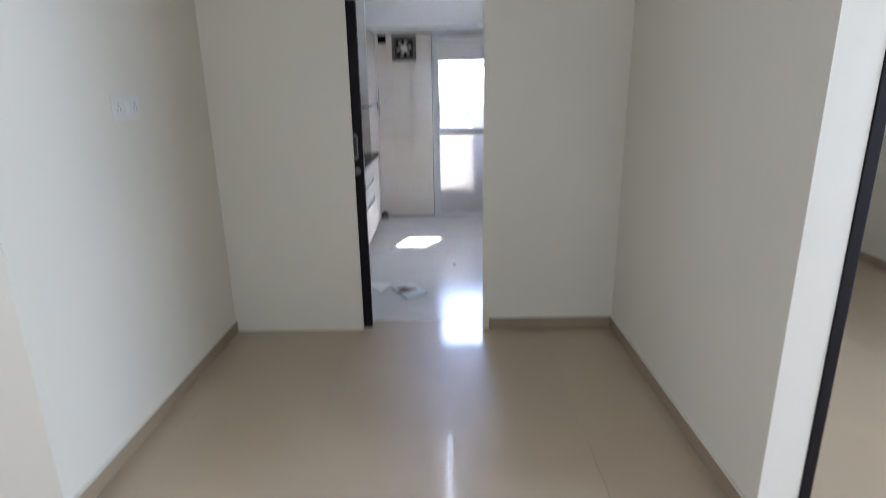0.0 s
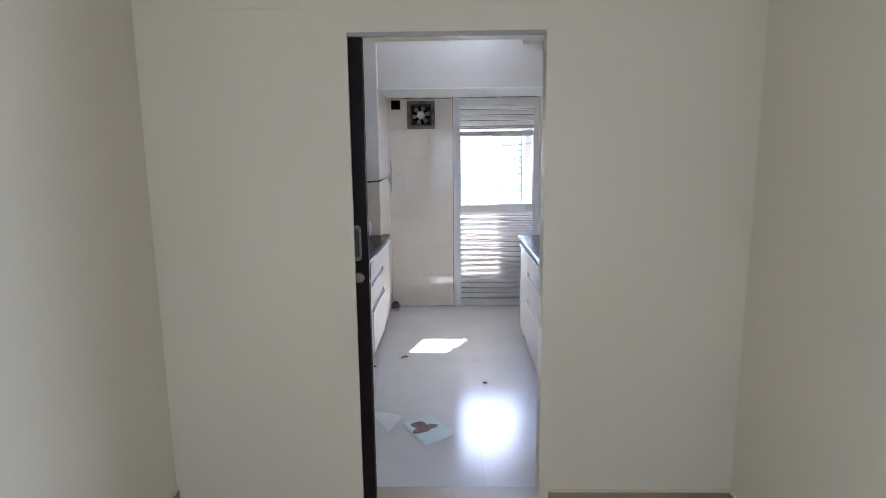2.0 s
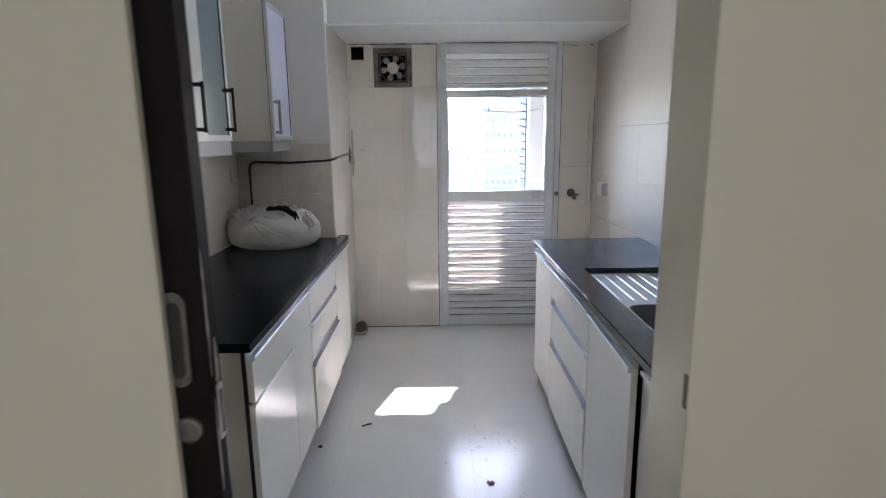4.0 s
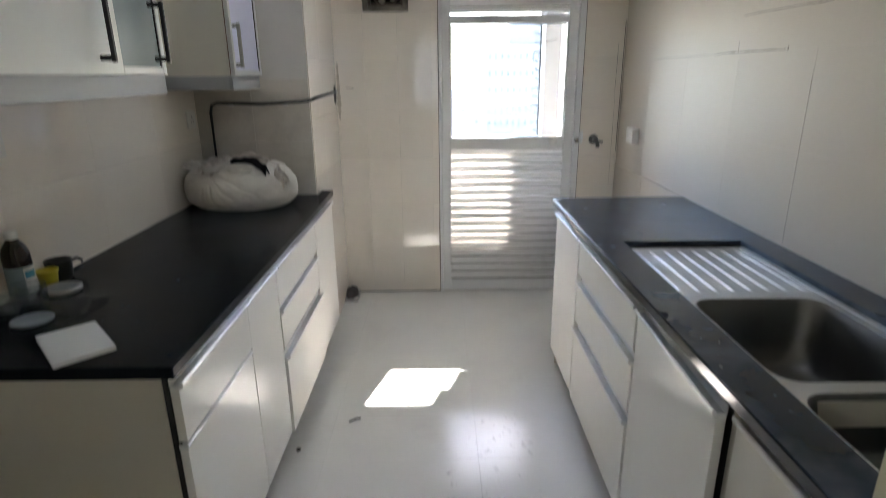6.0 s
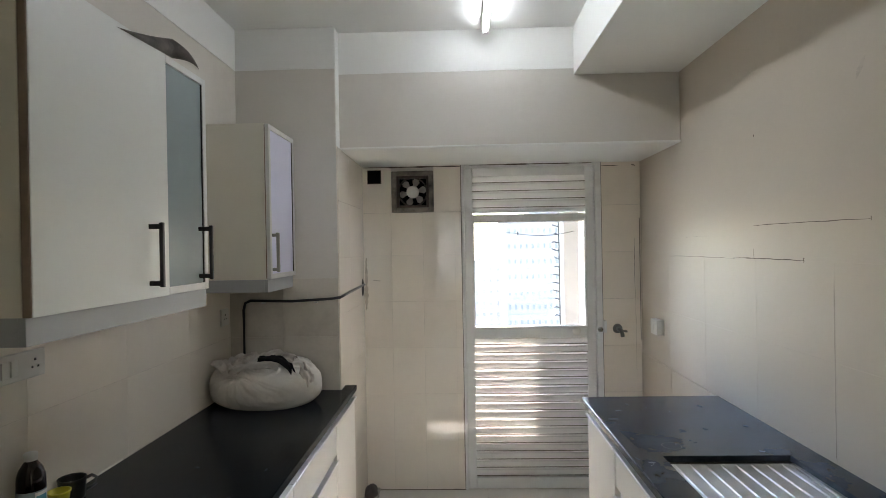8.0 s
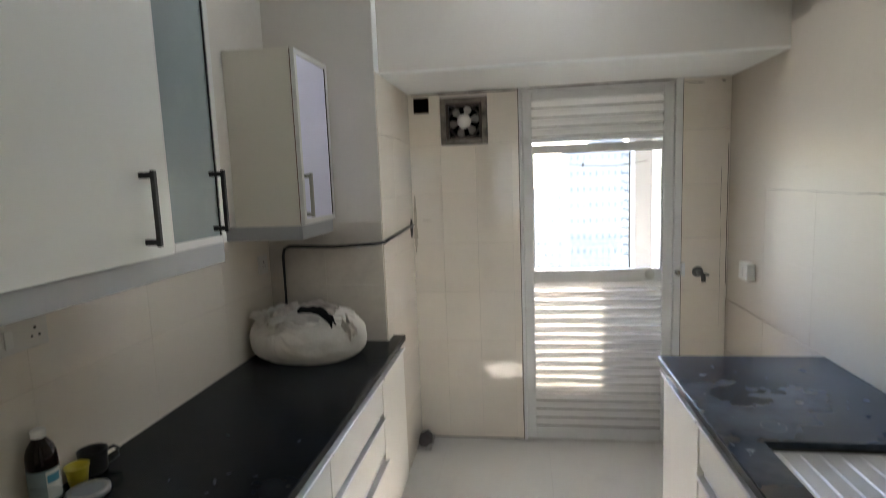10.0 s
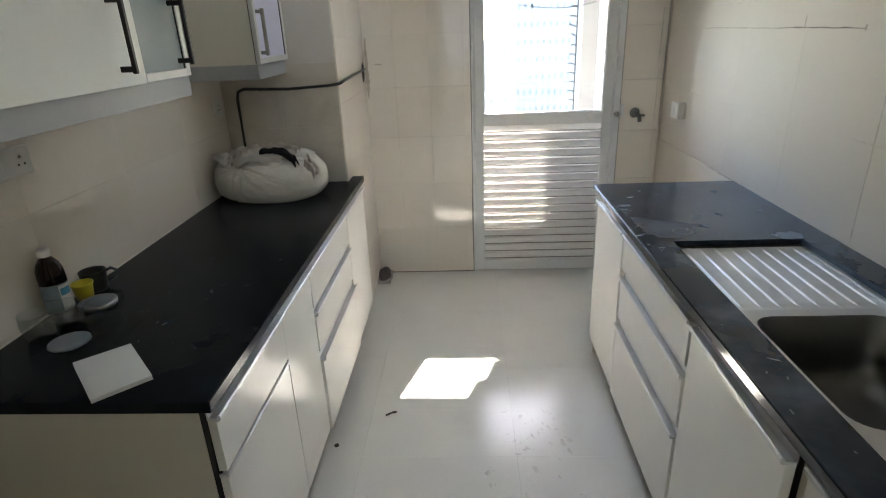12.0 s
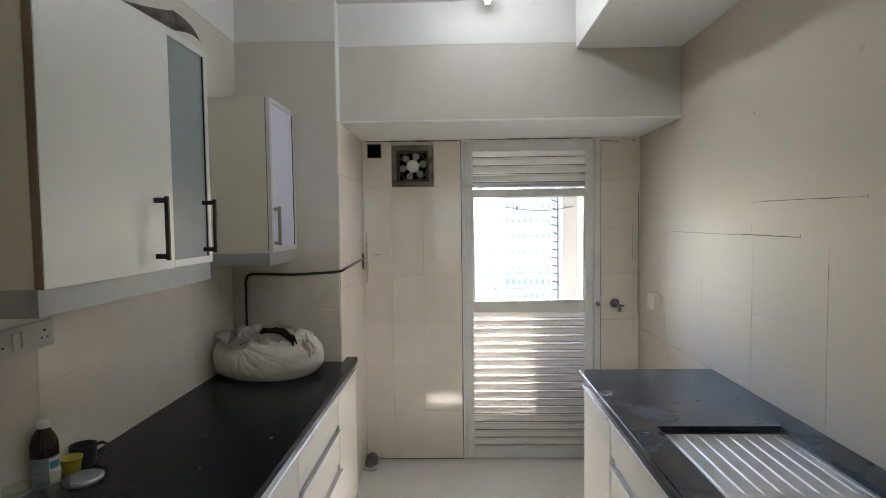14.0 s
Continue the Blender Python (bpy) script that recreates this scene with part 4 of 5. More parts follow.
def wall_plate(name, label, normal, at, w, h, switches, sockets, depth=0.010):
    """A switch plate: switches and sockets as offsets along its width; normal is '+x', '-x' or '+y'."""
    ob = thing(name, label, "socket")
    rot = {"+x": 90, "-x": -90, "-y": 0}[normal]
    m = pose(*at, 0, 0, rot)
    items = [("plate", box((-w / 2, -depth, -h / 2), (w / 2, 0, h / 2), 0.003), PLATE)]
    for u in switches:
        items.append(("rocker", box((u - 0.011, -depth - 0.005, -0.022), (u + 0.011, -depth, 0.022), 0.002), WHITE_PLASTIC))
    for u in sockets:
        bm = bmesh.new()
        for dx, dz, s in ((0, 0.011, 0.0035), (-0.0105, -0.009, 0.0027), (0.0105, -0.009, 0.0027)):
            add_box(bm, (u + dx - s, -depth - 0.0012, dz - s), (u + dx + s, -depth, dz + s))
        items.append(("pin_holes", bm, BLACK))
    for nm, bm, mt in items:
        bmesh.ops.transform(bm, matrix=m, verts=bm.verts)
        part(nm, bm, mt, ob)
    return ob


wall_plate("switch_board", "white plastic switch board with sockets on the tiled wall", "+x", (XL + 0.006, 4.468, 1.258), 0.225, 0.076, (-0.03, 0.0), (0.075, -0.08))
wall_plate("socket", "white socket on the tiled wall below a cabinet", "+x", (XL + 0.006, 5.775, 1.228), 0.085, 0.085, (), (0.0,))
sb = wall_plate("socket", "boxed white socket on the tiled wall", "-x", (XR - 0.0015, 6.268, 1.078), 0.105, 0.085, (0.0,), (), 0.040)
wall_plate("socket", "white double socket plate with a switch in the passage", "+x", (HL + 0.0, 2.426, 1.417), 0.198, 0.102, (0.0,), (-0.062, 0.062))

pipe = thing("gas_pipe", "thin black gas pipe bent along the column", "pipe")
part("pipe", tube([(-1.152, YC - 0.02, LZ), (-1.152, YC - 0.02, 1.255), (-1.143, YC - 0.02, 1.290), (-1.115, YC - 0.02, 1.302), (-0.90, YC - 0.02, 1.296), (-0.700, YC - 0.02, 1.306),
                   (-0.655, YC - 0.012, 1.312), (-0.650, YC + 0.08, 1.318), (-0.652, YF - 0.06, 1.330)], 0.0072, 10), BLACK, pipe, smooth=True)
for x in (-1.05, -0.78):
    part("clip", box((x - 0.008, YC - 0.030, 1.286), (x + 0.008, YC, 1.292)), STEEL, pipe)
bm = lathe([(0.0, 0.0), (0.028, 0.0), (0.024, 0.003), (0.0, 0.004)], 14)
bmesh.ops.transform(bm, matrix=pose(XCOL + 0.006, 6.53, 1.312, 0, 90, 0) @ Matrix.Diagonal((2.0, 1.3, 1, 1)), verts=bm.verts)
part("wall_hole", bm, DARK, pipe, "rough dark hole broken in the wall")

# ---- bundle on the worktop ----


def bundle():
    """A tied cloth bundle: full and round below, drawn in to a knot at its shoulder, with creases that run out from the knot."""
    bm = bmesh.new()
    nu, nv = 300, 120
    knot = Vector((-0.110, -0.135, 0.080))
    rows = []
    for j in range(nv + 1):
        th = math.pi * j / nv
        row = []
        for i in range(nu):
            ph = 2 * math.pi * i / nu
            r, up = math.sin(th), math.cos(th)
            d = Vector((math.cos(ph) * r, math.sin(ph) * r, up))
            n1, n2 = noise.noise(d * 1.6), noise.noise(d * 4.5 + Vector((4, 1, 2)))
            full = r ** (0.45 if up < 0 else 0.62)
            k = 1 + 0.030 * n1 + 0.008 * n2
            z = 0.116 * up ** 0.9 if up > 0 else -0.105 * abs(up) ** 0.7
            p = Vector((math.cos(ph) * 0.268 * full * k, math.sin(ph) * 0.186 * full * k, z * (1 + 0.08 * n1)))
            q = p - knot
            dist = q.length
            ang = math.atan2(q.z + 0.5 * q.y, q.x) + 0.10 * noise.noise(d * 3.0)
            valley = (1 - abs(math.sin(ang * 7.0 + 0.5 * n1))) ** 3 + 0.6 * (1 - abs(math.sin(ang * 12.5 + 1.0))) ** 4
            crease = -valley * 0.0125 * math.exp(-dist / 0.13) * min(1.0, dist / 0.03)
            pit = -0.030 * math.exp(-(dist / 0.045) ** 2)
            ridge = 1 - 2.2 * abs(noise.noise(Vector((d.x * 4.2 + 2, d.y * 5.0, 0.5))))
            crown = min(1.0, max(0.0, (up - 0.55) / 0.25))
            p += d * (crease + pit + crown * 0.014 * max(0.0, ridge) ** 2 - 0.004)
            p.z = max(-0.090, p.z)
            row.append(bm.verts.new(p))
        rows.append(row)
    for a, c in zip(rows, rows[1:]):
        for i in range(nu):
            bm.faces.new((a[i], c[i], c[(i + 1) % nu], a[(i + 1) % nu]))
    bmesh.ops.remove_doubles(bm, verts=bm.verts, dist=0.0002)
    bmesh.ops.recalc_face_normals(bm, faces=bm.faces)
    return bm


bag = thing("cloth_bundle", "grubby white cloth bundle knotted on the black worktop", "bundle", at=(-0.970, 5.648, LZ + 0.090))
part("body", bundle(), CLOTH, bag, smooth=True)


def ruffle(points, width, arch, seed, pleats=2.0):
    """A bunched flap of cloth along points: arched across, with pleats that run its length and a wavering hem."""
    bm = bmesh.new()
    rows, n, m = [], 34, 14
    for i in range(n + 1):
        t = i / n * (len(points) - 1)
        a = min(int(t), len(points) - 2)
        f = t - a
        p0, p1 = Vector(points[max(a - 1, 0)]), Vector(points[a])
        p2, p3 = Vector(points[a + 1]), Vector(points[min(a + 2, len(points) - 1)])
        p = 0.5 * (2 * p1 + (p2 - p0) * f + (2 * p0 - 5 * p1 + 4 * p2 - p3) * f * f + (3 * p1 - p0 - 3 * p2 + p3) * f ** 3)
        d = (p2 - p1).normalized()
        side = d.cross(Vector((0, 0, 1))).normalized()
        taper = 0.45 + 0.55 * math.sin(math.pi * (0.12 + 0.8 * i / n))
        row = []
        for k in range(m + 1):
            s = 2 * k / m - 1
            w = noise.noise(Vector((i * 0.16, k * 0.35, seed)))
            fold = math.cos(s * math.pi * pleats + 1.6 * noise.noise(Vector((i * 0.09, seed, 1))) + seed)
            up = arch * (1 - s * s) + 0.0065 * fold * taper + 0.012 * w - 0.008 * abs(s) ** 3
            row.append(bm.verts.new(p + side * (width * 0.5 * s * taper * (1 + 0.25 * w)) + Vector((0, 0, up))))
        rows.append(row)
    for a, c in zip(rows, rows[1:]):
        for k in range(m):
            bm.faces.new((a[k], a[k + 1], c[k + 1], c[k]))
    bmesh.ops.solidify(bm, geom=bm.faces[:], thickness=0.004)
    return bm


part("dark_strip", ruffle([(-0.02, -0.045, 0.124), (0.05, -0.065, 0.132), (0.10, -0.085, 0.128), (0.145, -0.120, 0.108), (0.172, -0.145, 0.084)], 0.036, 0.008, 3.0), CLOTH_DARK, bag, "black cloth strip", smooth=True)
for k, (pts, w, arch) in enumerate((
        ([(-0.125, -0.135, 0.088), (-0.160, -0.105, 0.104), (-0.200, -0.070, 0.108), (-0.232, -0.040, 0.098)], 0.075, 0.014),
        ([(-0.108, -0.135, 0.088), (-0.100, -0.080, 0.112), (-0.085, -0.010, 0.122), (-0.060, 0.050, 0.116)], 0.070, 0.014),
        ([(-0.115, -0.138, 0.086), (-0.050, -0.125, 0.104), (0.030, -0.118, 0.108), (0.100, -0.120, 0.096)], 0.055, 0.012),
        ([(-0.030, 0.010, 0.122), (0.030, 0.000, 0.134), (0.090, -0.012, 0.130), (0.150, -0.035, 0.112)], 0.100, 0.014),
        ([(-0.190, -0.010, 0.098), (-0.140, 0.005, 0.114), (-0.080, 0.020, 0.120)], 0.075, 0.012),
        ([(0.135, -0.010, 0.108), (0.185, -0.055, 0.092), (0.222, -0.090, 0.060), (0.240, -0.105, 0.020)], 0.060, 0.008),
        ([(-0.140, -0.120, 0.092), (-0.112, -0.132, 0.098), (-0.080, -0.128, 0.100)], 0.045, 0.012))):
    part("fold", ruffle(pts, w, arch, 7.0 + 1.7 * k, 2.2), CLOTH_SOILED if k % 2 else CLOTH, bag, smooth=True)

# ---- things on the left worktop ----
bottle = thing("bottle", "dark amber plastic bottle with a pale blue label", "bottle", at=(-1.192, 4.487, LZ))
bottle.scale = (0.80, 0.80, 0.92)
part("body", lathe([(0.0, 0.0), (0.038, 0.0), (0.042, 0.006), (0.042, 0.128), (0.0405, 0.146), (0.034, 0.164), (0.024, 0.178), (0.0175, 0.186), (0.0175, 0.198), (0.0, 0.198)], 32), AMBER, bottle, smooth=True)
part("cap", lathe([(0.0185, 0.188), (0.0205, 0.190), (0.0205, 0.206), (0.018, 0.210), (0.0, 0.210)], 24), WHITE_PLASTIC, bottle, "white screw cap", smooth=True)
part("label", lathe([(0.0425, 0.018), (0.0428, 0.019), (0.0428, 0.105), (0.0425, 0.106)], 32), LABEL, bottle, "pale printed label", smooth=True)


def label_patch(a0, a1, z0, z1, r):
    """A piece of printed label that follows the bottle's side."""
    bm = bmesh.new()
    seg = [(r * math.cos(radians(a0 + (a1 - a0) * i / 8)), r * math.sin(radians(a0 + (a1 - a0) * i / 8))) for i in range(9)]
    lo = [bm.verts.new((x, y, z0)) for x, y in seg]
    hi = [bm.verts.new((x, y, z1)) for x, y in seg]
    for i in range(8):
        bm.faces.new((lo[i], lo[i + 1], hi[i + 1], hi[i]))
    return bm


part("label_panel", label_patch(-38, 30, 0.024, 0.102, 0.0431), PLATE, bottle, "white panel of the label")
part("label_block", label_patch(-34, 16, 0.070, 0.092, 0.0434), LABEL_BLUE, bottle, "teal printed block")
part("print_bars", label_patch(-100, -52, 0.060, 0.064, 0.0434), DUST_GREY, bottle, "faint printed line")

mug = thing("mug", "black ceramic mug on the worktop", "mug", at=(-1.192, 4.640, LZ), rz=43)
mug.scale = (0.86, 0.86, 0.95)
part("body", lathe([(0.0, 0.0), (0.034, 0.0), (0.039, 0.006), (0.042, 0.060), (0.0435, 0.066), (0.041, 0.067), (0.038, 0.060), (0.035, 0.010), (0.0, 0.008)], 32), BLACK, mug, smooth=True)
part("handle", tube([(0.040, 0, 0.056), (0.058, 0, 0.060), (0.072, 0, 0.050), (0.070, 0, 0.030), (0.038, 0, 0.018)], 0.005, 10), BLACK, mug, smooth=True)

cup = thing("cup", "small yellow plastic cup", "cup", at=(-1.184, 4.576, LZ))
cup.scale = (0.88, 0.88, 0.92)
part("body", lathe([(0.0, 0.0), (0.022, 0.0), (0.024, 0.004), (0.031, 0.050), (0.034, 0.052), (0.034, 0.057), (0.030, 0.057), (0.026, 0.012), (0.0, 0.008)], 28), YELLOW, cup, smooth=True)

lid = thing("steel_lid", "steel container lid lying on the worktop", "lid", at=(-1.118, 4.533, LZ))
lid.scale = (0.82, 0.82, 0.8)
part("disc", lathe([(0.0, 0.0), (0.055, 0.0), (0.060, 0.004), (0.061, 0.018), (0.058, 0.020), (0.050, 0.021), (0.046, 0.017), (0.0, 0.019)], 36), STEEL, lid, smooth=True)
part("inner_face", lathe([(0.0, 0.0196), (0.040, 0.0186), (0.044, 0.0182)], 36), MESHY, lid, smooth=True)

for k, (x, y, s) in enumerate(((-1.150, 4.350, 1.0), (-1.118, 4.418, 0.92))):
    gl = thing("tumbler", "clear glass tumbler on the worktop", "glass", "tumblers", at=(x, y, LZ))
    part("body", lathe([(0.0, 0.0), (0.028 * s, 0.0), (0.034 * s, 0.010), (0.040 * s, 0.045), (0.038 * s, 0.075 * s), (0.0365 * s, 0.075 * s), (0.038 * s, 0.045), (0.032 * s, 0.014), (0.0, 0.010)], 32), TUMBLER, gl, smooth=True)
    part("handle", tube([(0.036 * s, -0.010, 0.060 * s), (0.056 * s, -0.016, 0.058 * s), (0.060 * s, -0.017, 0.035 * s), (0.038 * s, -0.010, 0.020 * s)], 0.004, 8), TUMBLER, gl, smooth=True)

plid = thing("container_cover", "round milky plastic lid on clear film", "lid", at=(-1.060, 4.325, LZ + 0.003))
plid.scale = (0.88, 0.88, 0.6)
part("disc", lathe([(0.0, 0.0), (0.050, 0.0), (0.054, 0.003), (0.054, 0.010), (0.050, 0.012), (0.047, 0.009), (0.0, 0.009)], 36), MESHY, plid, smooth=True)
film = thing("plastic_film", "crumpled clear plastic film on the worktop", "film", at=(-1.03, 4.38, LZ))
bm = bmesh.new()
g = [[bm.verts.new((-0.08 + 0.17 * i / 14, -0.12 + 0.24 * j / 14, 0.0015 + 0.006 * max(0, noise.noise(Vector((i * 0.5, j * 0.5, 2)))) * (0.3 + 0.7 * (i + j) / 28))) for i in range(15)] for j in range(15)]
for j in range(14):
    for i in range(14):
        if noise.noise(Vector((i * 0.35, j * 0.35, 9))) > -0.32:
            bm.faces.new((g[j][i], g[j][i + 1], g[j + 1][i + 1], g[j + 1][i]))
part("sheet", bm, FILM, film, smooth=True)


def booklet(name, label, category, corners, z, thick, cover, pages, picture=None):
    """A thin booklet from its four ground corners."""
    ob = thing(name, label, category)
    c = Vector((sum(p[0] for p in corners) / 4, sum(p[1] for p in corners) / 4, 0))

    def slab(scale, z0, z1):
        return extrude_profile([(c.x + (x - c.x) * scale, c.y + (y - c.y) * scale) for x, y in corners], "z", z0, z1)
    part("cover", slab(1.0, z, z + 0.0012), cover, ob)
    part("pages", slab(0.985, z + 0.0012, z + thick - 0.0012), pages, ob)
    part("cover", slab(1.0, z + thick - 0.0012, z + thick), cover, ob)
    return ob, c


pad, _ = booklet("notepad", "white paper pad with a worn cover on the worktop", "notepad", [(-0.984, 4.225), (-0.892, 4.308), (-0.764, 4.172), (-0.850, 4.086)], LZ, 0.010, PAPER, PAPER)
book, bc = booklet("book", "pale green paperback with a dark cover picture lying on the floor", "book", [(-0.320, 4.010), (-0.168, 4.113), (-0.033, 3.897), (-0.186, 3.783)], 0.0, 0.016, COVER_GREEN, PAPER)
pts = []
for k in range(18):
    a = 2 * math.pi * k / 18
    r = 0.068 * (1 + 0.28 * math.sin(3 * a + 1) + 0.18 * math.sin(5 * a))
    pts.append((bc.x - 0.030 + r * math.cos(a) * 0.95, bc.y + 0.005 + r * math.sin(a) * 0.95))
part("cover_picture", extrude_profile(pts, "z", 0.016, 0.0166), COVER_PICTURE, book, "dark reddish cover picture")
sheet, _ = booklet("paper_sheet", "folded white paper sheet lying on the floor", "paper", [(-0.520, 4.150), (-0.468, 4.176), (-0.326, 4.120), (-0.392, 3.930)], 0.0, 0.004, PAPER, PAPER)

# ---- litter on the floor ----
bit = thing("dry_leaf", "small crumpled dark red leaf on the floor", "leaf", at=(0.175, 4.600, 0.0))
bit.scale = (0.8, 0.8, 0.7)
bm = bmesh.new()
g = [[bm.verts.new((-0.020 + 0.040 * i / 6, -0.022 + 0.044 * j / 6, 0.004 + 0.016 * abs(noise.noise(Vector((i * 0.6, j * 0.6, 5)))) + 0.004 * ((i - 3) ** 2) / 9)) for i in range(7)] for j in range(7)]
for j in range(6):
    for i in range(6):
        if (i, j) not in ((0, 0), (5, 5), (0, 5), (5, 0), (0, 1), (2, 5)):
            bm.faces.new((g[j][i], g[j][i + 1], g[j + 1][i + 1], g[j + 1][i]))
bmesh.ops.solidify(bm, geom=bm.faces[:], thickness=0.002)
part("blade", bm, LEAF, bit)
stick = thing("stick", "short dark stick on the floor", "stick")
part("stick", tube([(-0.432, 5.088, 0.004), (-0.405, 5.106, 0.005), (-0.386, 5.112, 0.004)], 0.004, 8), RUBBER, stick, smooth=True)
dot = thing("pebble", "small dark crumb on the floor by the cabinet", "crumb", at=(-0.605, 4.906, 0.0))
part("crumb", lathe([(0.0, 0.0), (0.009, 0.001), (0.010, 0.005), (0.005, 0.010), (0.0, 0.011)], 9), RUBBER, dot)

shoe = thing("old_shoe", "crumpled dark cloth slipper in the corner by the wall", "slipper", at=(-0.625, 6.495, 0.0))
bm = bmesh.new()
rows = []
for i in range(19):
    t = i / 18
    w = 0.042 * (math.sin(math.pi * (0.08 + 0.86 * t)) ** 0.5) * (1.1 - 0.25 * abs(t - 0.6))
    h = 0.030 + 0.050 * (1 - abs(t - 0.55) * 1.5)
    row = []
    for k in range(14):
        a = math.pi * k / 13
        nz = 1 + 0.2 * noise.noise(Vector((t * 5, a * 2, 1)))
        row.append(bm.verts.new((-w * math.cos(a) * nz, -0.085 + 0.17 * t, h * math.sin(a) * nz)))
    rows.append(row)
for a, c in zip(rows, rows[1:]):
    for k in range(13):
        bm.faces.new((a[k], a[k + 1], c[k + 1], c[k]))
bm.faces.new(rows[0])
bm.faces.new(rows[-1][::-1])
bmesh.ops.recalc_face_normals(bm, faces=bm.faces)
part("upper", bm, SHOE_DARK, shoe, smooth=True)
bm = bmesh.new()
add_box(bm, (-0.047, -0.092, 0.0), (0.047, 0.092, 0.024), 0.009)
part("sole", bm, SHOE_GREY, shoe, "pale worn sole")

board = thing("wooden_board", "broken brown board with a pale edge leaning on the cabinet end", "board")
outline = [(-0.946, 0.380), (-0.868, 0.0), (-1.190, 0.0), (-1.190, 0.290)]
lean = Matrix.Translation((0, 4.075, 0)) @ Matrix.Rotation(radians(-4), 4, "X")
for nm, grow, y0, y1, mt in (("panel", 1.0, -0.030, -0.014, CARTON), ("edge_band", 1.012, -0.014, -0.008, PAPER)):
    bm = extrude_profile([(-1.05 + (x + 1.05) * grow, z * grow) for x, z in outline], "y", y0 - 0.02, y1 - 0.02)
    bmesh.ops.transform(bm, matrix=lean, verts=bm.verts)
    part(nm, bm, mt, board)

# ---- dirt marks on the tiled wall ----


def smudge(name, label, x, y0, z0, y1, z1, w, mat=MARK, north=False):
    """A thin uneven streak on the east wall, or on the end wall with y0, y1 measured along it."""
    ob = thing(name, label, "stain", "wall stains")
    bm = bmesh.new()
    n = 24
    lo, hi = [], []
    for i in range(n + 1):
        t = i / n
        k = w * (0.3 + 0.9 * abs(noise.noise(Vector((t * 9, y0 * 3, z0 * 5))))) * (0.2 + 0.8 * math.sin(math.pi * t) ** 0.4)
        y, z = y0 + (y1 - y0) * t, z0 + (z1 - z0) * t + 0.003 * noise.noise(Vector((t * 6, z0, 1)))
        steep = abs(z1 - z0) > abs(y1 - y0)
        lo.append(bm.verts.new((x, y - (k if steep else 0), z - (0 if steep else k))))
        hi.append(bm.verts.new((x, y + (k if steep else 0), z + (0 if steep else k))))
    for i in range(n):
        bm.faces.new((lo[i], lo[i + 1], hi[i + 1], hi[i]))
    if north:
        bmesh.ops.transform(bm, matrix=Matrix(((0, 1, 0, 0), (1, 0, 0, 0), (0, 0, 1, 0), (0, 0, 0, 1))), verts=bm.verts)
    return part("streak", bm, mat, ob)


XM = XR - 0.0022
smudge("wall_stain", "brown dirt streak along a tile joint", XM, 6.11, 1.488, 5.40, 1.490, 0.0018)
smudge("wall_stain", "brown dirt streak along a tile joint", XM, 5.42, 1.491, 4.935, 1.492, 0.0038)
smudge("wall_stain", "short dark streak at a tile corner", XM, 5.247, 1.492, 5.247, 1.532, 0.0030)
smudge("wall_stain", "dark dot of dirt on the tiles", XM, 4.934, 1.484, 4.934, 1.502, 0.0050)
smudge("wall_stain", "brown dirt streak along a tile joint", XR - 0.0012, 5.25, 1.620, 4.63, 1.617, 0.0026)
smudge("wall_stain", "dark dot of dirt on the tiles", XR - 0.0012, 4.63, 1.611, 4.63, 1.625, 0.0040)
smudge("wall_stain", "faint streak along a tile joint", XR - 0.0012, 5.90, 1.585, 5.62, 1.588, 0.0022, SMEAR)
smudge("wall_stain", "greyish smear high on the wall", XR - 0.001, 4.68, 2.02, 4.64, 2.09, 0.020, SMEAR)
smudge("wall_stain", "small brown dot high on the wall", XR - 0.001, 5.238, 1.963, 5.238, 1.975, 0.0045)
smudge("wall_stain", "dark line of a tile joint beside the sink", XM, 4.787, 0.88, 4.787, 1.44, 0.0018)
YM = YF - 0.0068
smudge("wall_stain", "black mould line where wall meets beam", YM, -0.66, 2.076, 0.02, 2.074, 0.0065, north=True)
smudge("wall_stain", "black mould line over the door frame", YF - 0.026, 0.02, 2.076, 0.80, 2.076, 0.0060, north=True)
smudge("wall_stain", "brown stain beside the door frame", YM, 0.86, 2.06, 0.97, 2.055, 0.0040, north=True)
smudge("wall_stain", "brown stain in the wall corner", YM, 1.05, 2.062, 1.075, 2.055, 0.0060, north=True)
smudge("wall_stain", "dark line down the wall corner", YM, 1.060, 1.30, 1.062, 1.60, 0.0020, north=True)
smudge("wall_stain", "thin dark line down the wall corner", YM, 1.066, 0.70, 1.064, 1.28, 0.0010, north=True)
smudge("wall_stain", "grey scuff on the tiled end wall", YM, -0.605, 1.352, -0.560, 1.347, 0.0050, SMEAR, north=True)
smudge("wall_stain", "small dark scuff on the tiled end wall", YM, -0.585, 1.350, -0.552, 1.346, 0.0022, north=True)
smudge("wall_stain", "grime line where wall meets floor", YM, -0.55, 0.004, -0.04, 0.004, 0.0040, north=True)
smudge("wall_stain", "dark grime beside the door frame", YM, -0.036, 0.10, -0.037, 0.60, 0.0020, north=True)
smudge("wall_stain", "sooty smear round the pipe hole", YM, -0.650, 1.16, -0.648, 1.50, 0.018, SMEAR, north=True)


# ---- dried smears on the floor and dust on the granite ----
FLOOR_SMEAR = material("dried_floor_smear", (0.62, 0.60, 0.57), 0.50, vary=0.4, scale=40, grain=120, bump=0.05)
DUST = material("granite_dust", (0.055, 0.063, 0.075), 0.8, vary=0.4, scale=40, grain=160, bump=0.02)

DUST_PALE = material("dried_limescale", (0.13, 0.15, 0.18), 0.7, vary=0.4, scale=40, grain=160, bump=0.02)


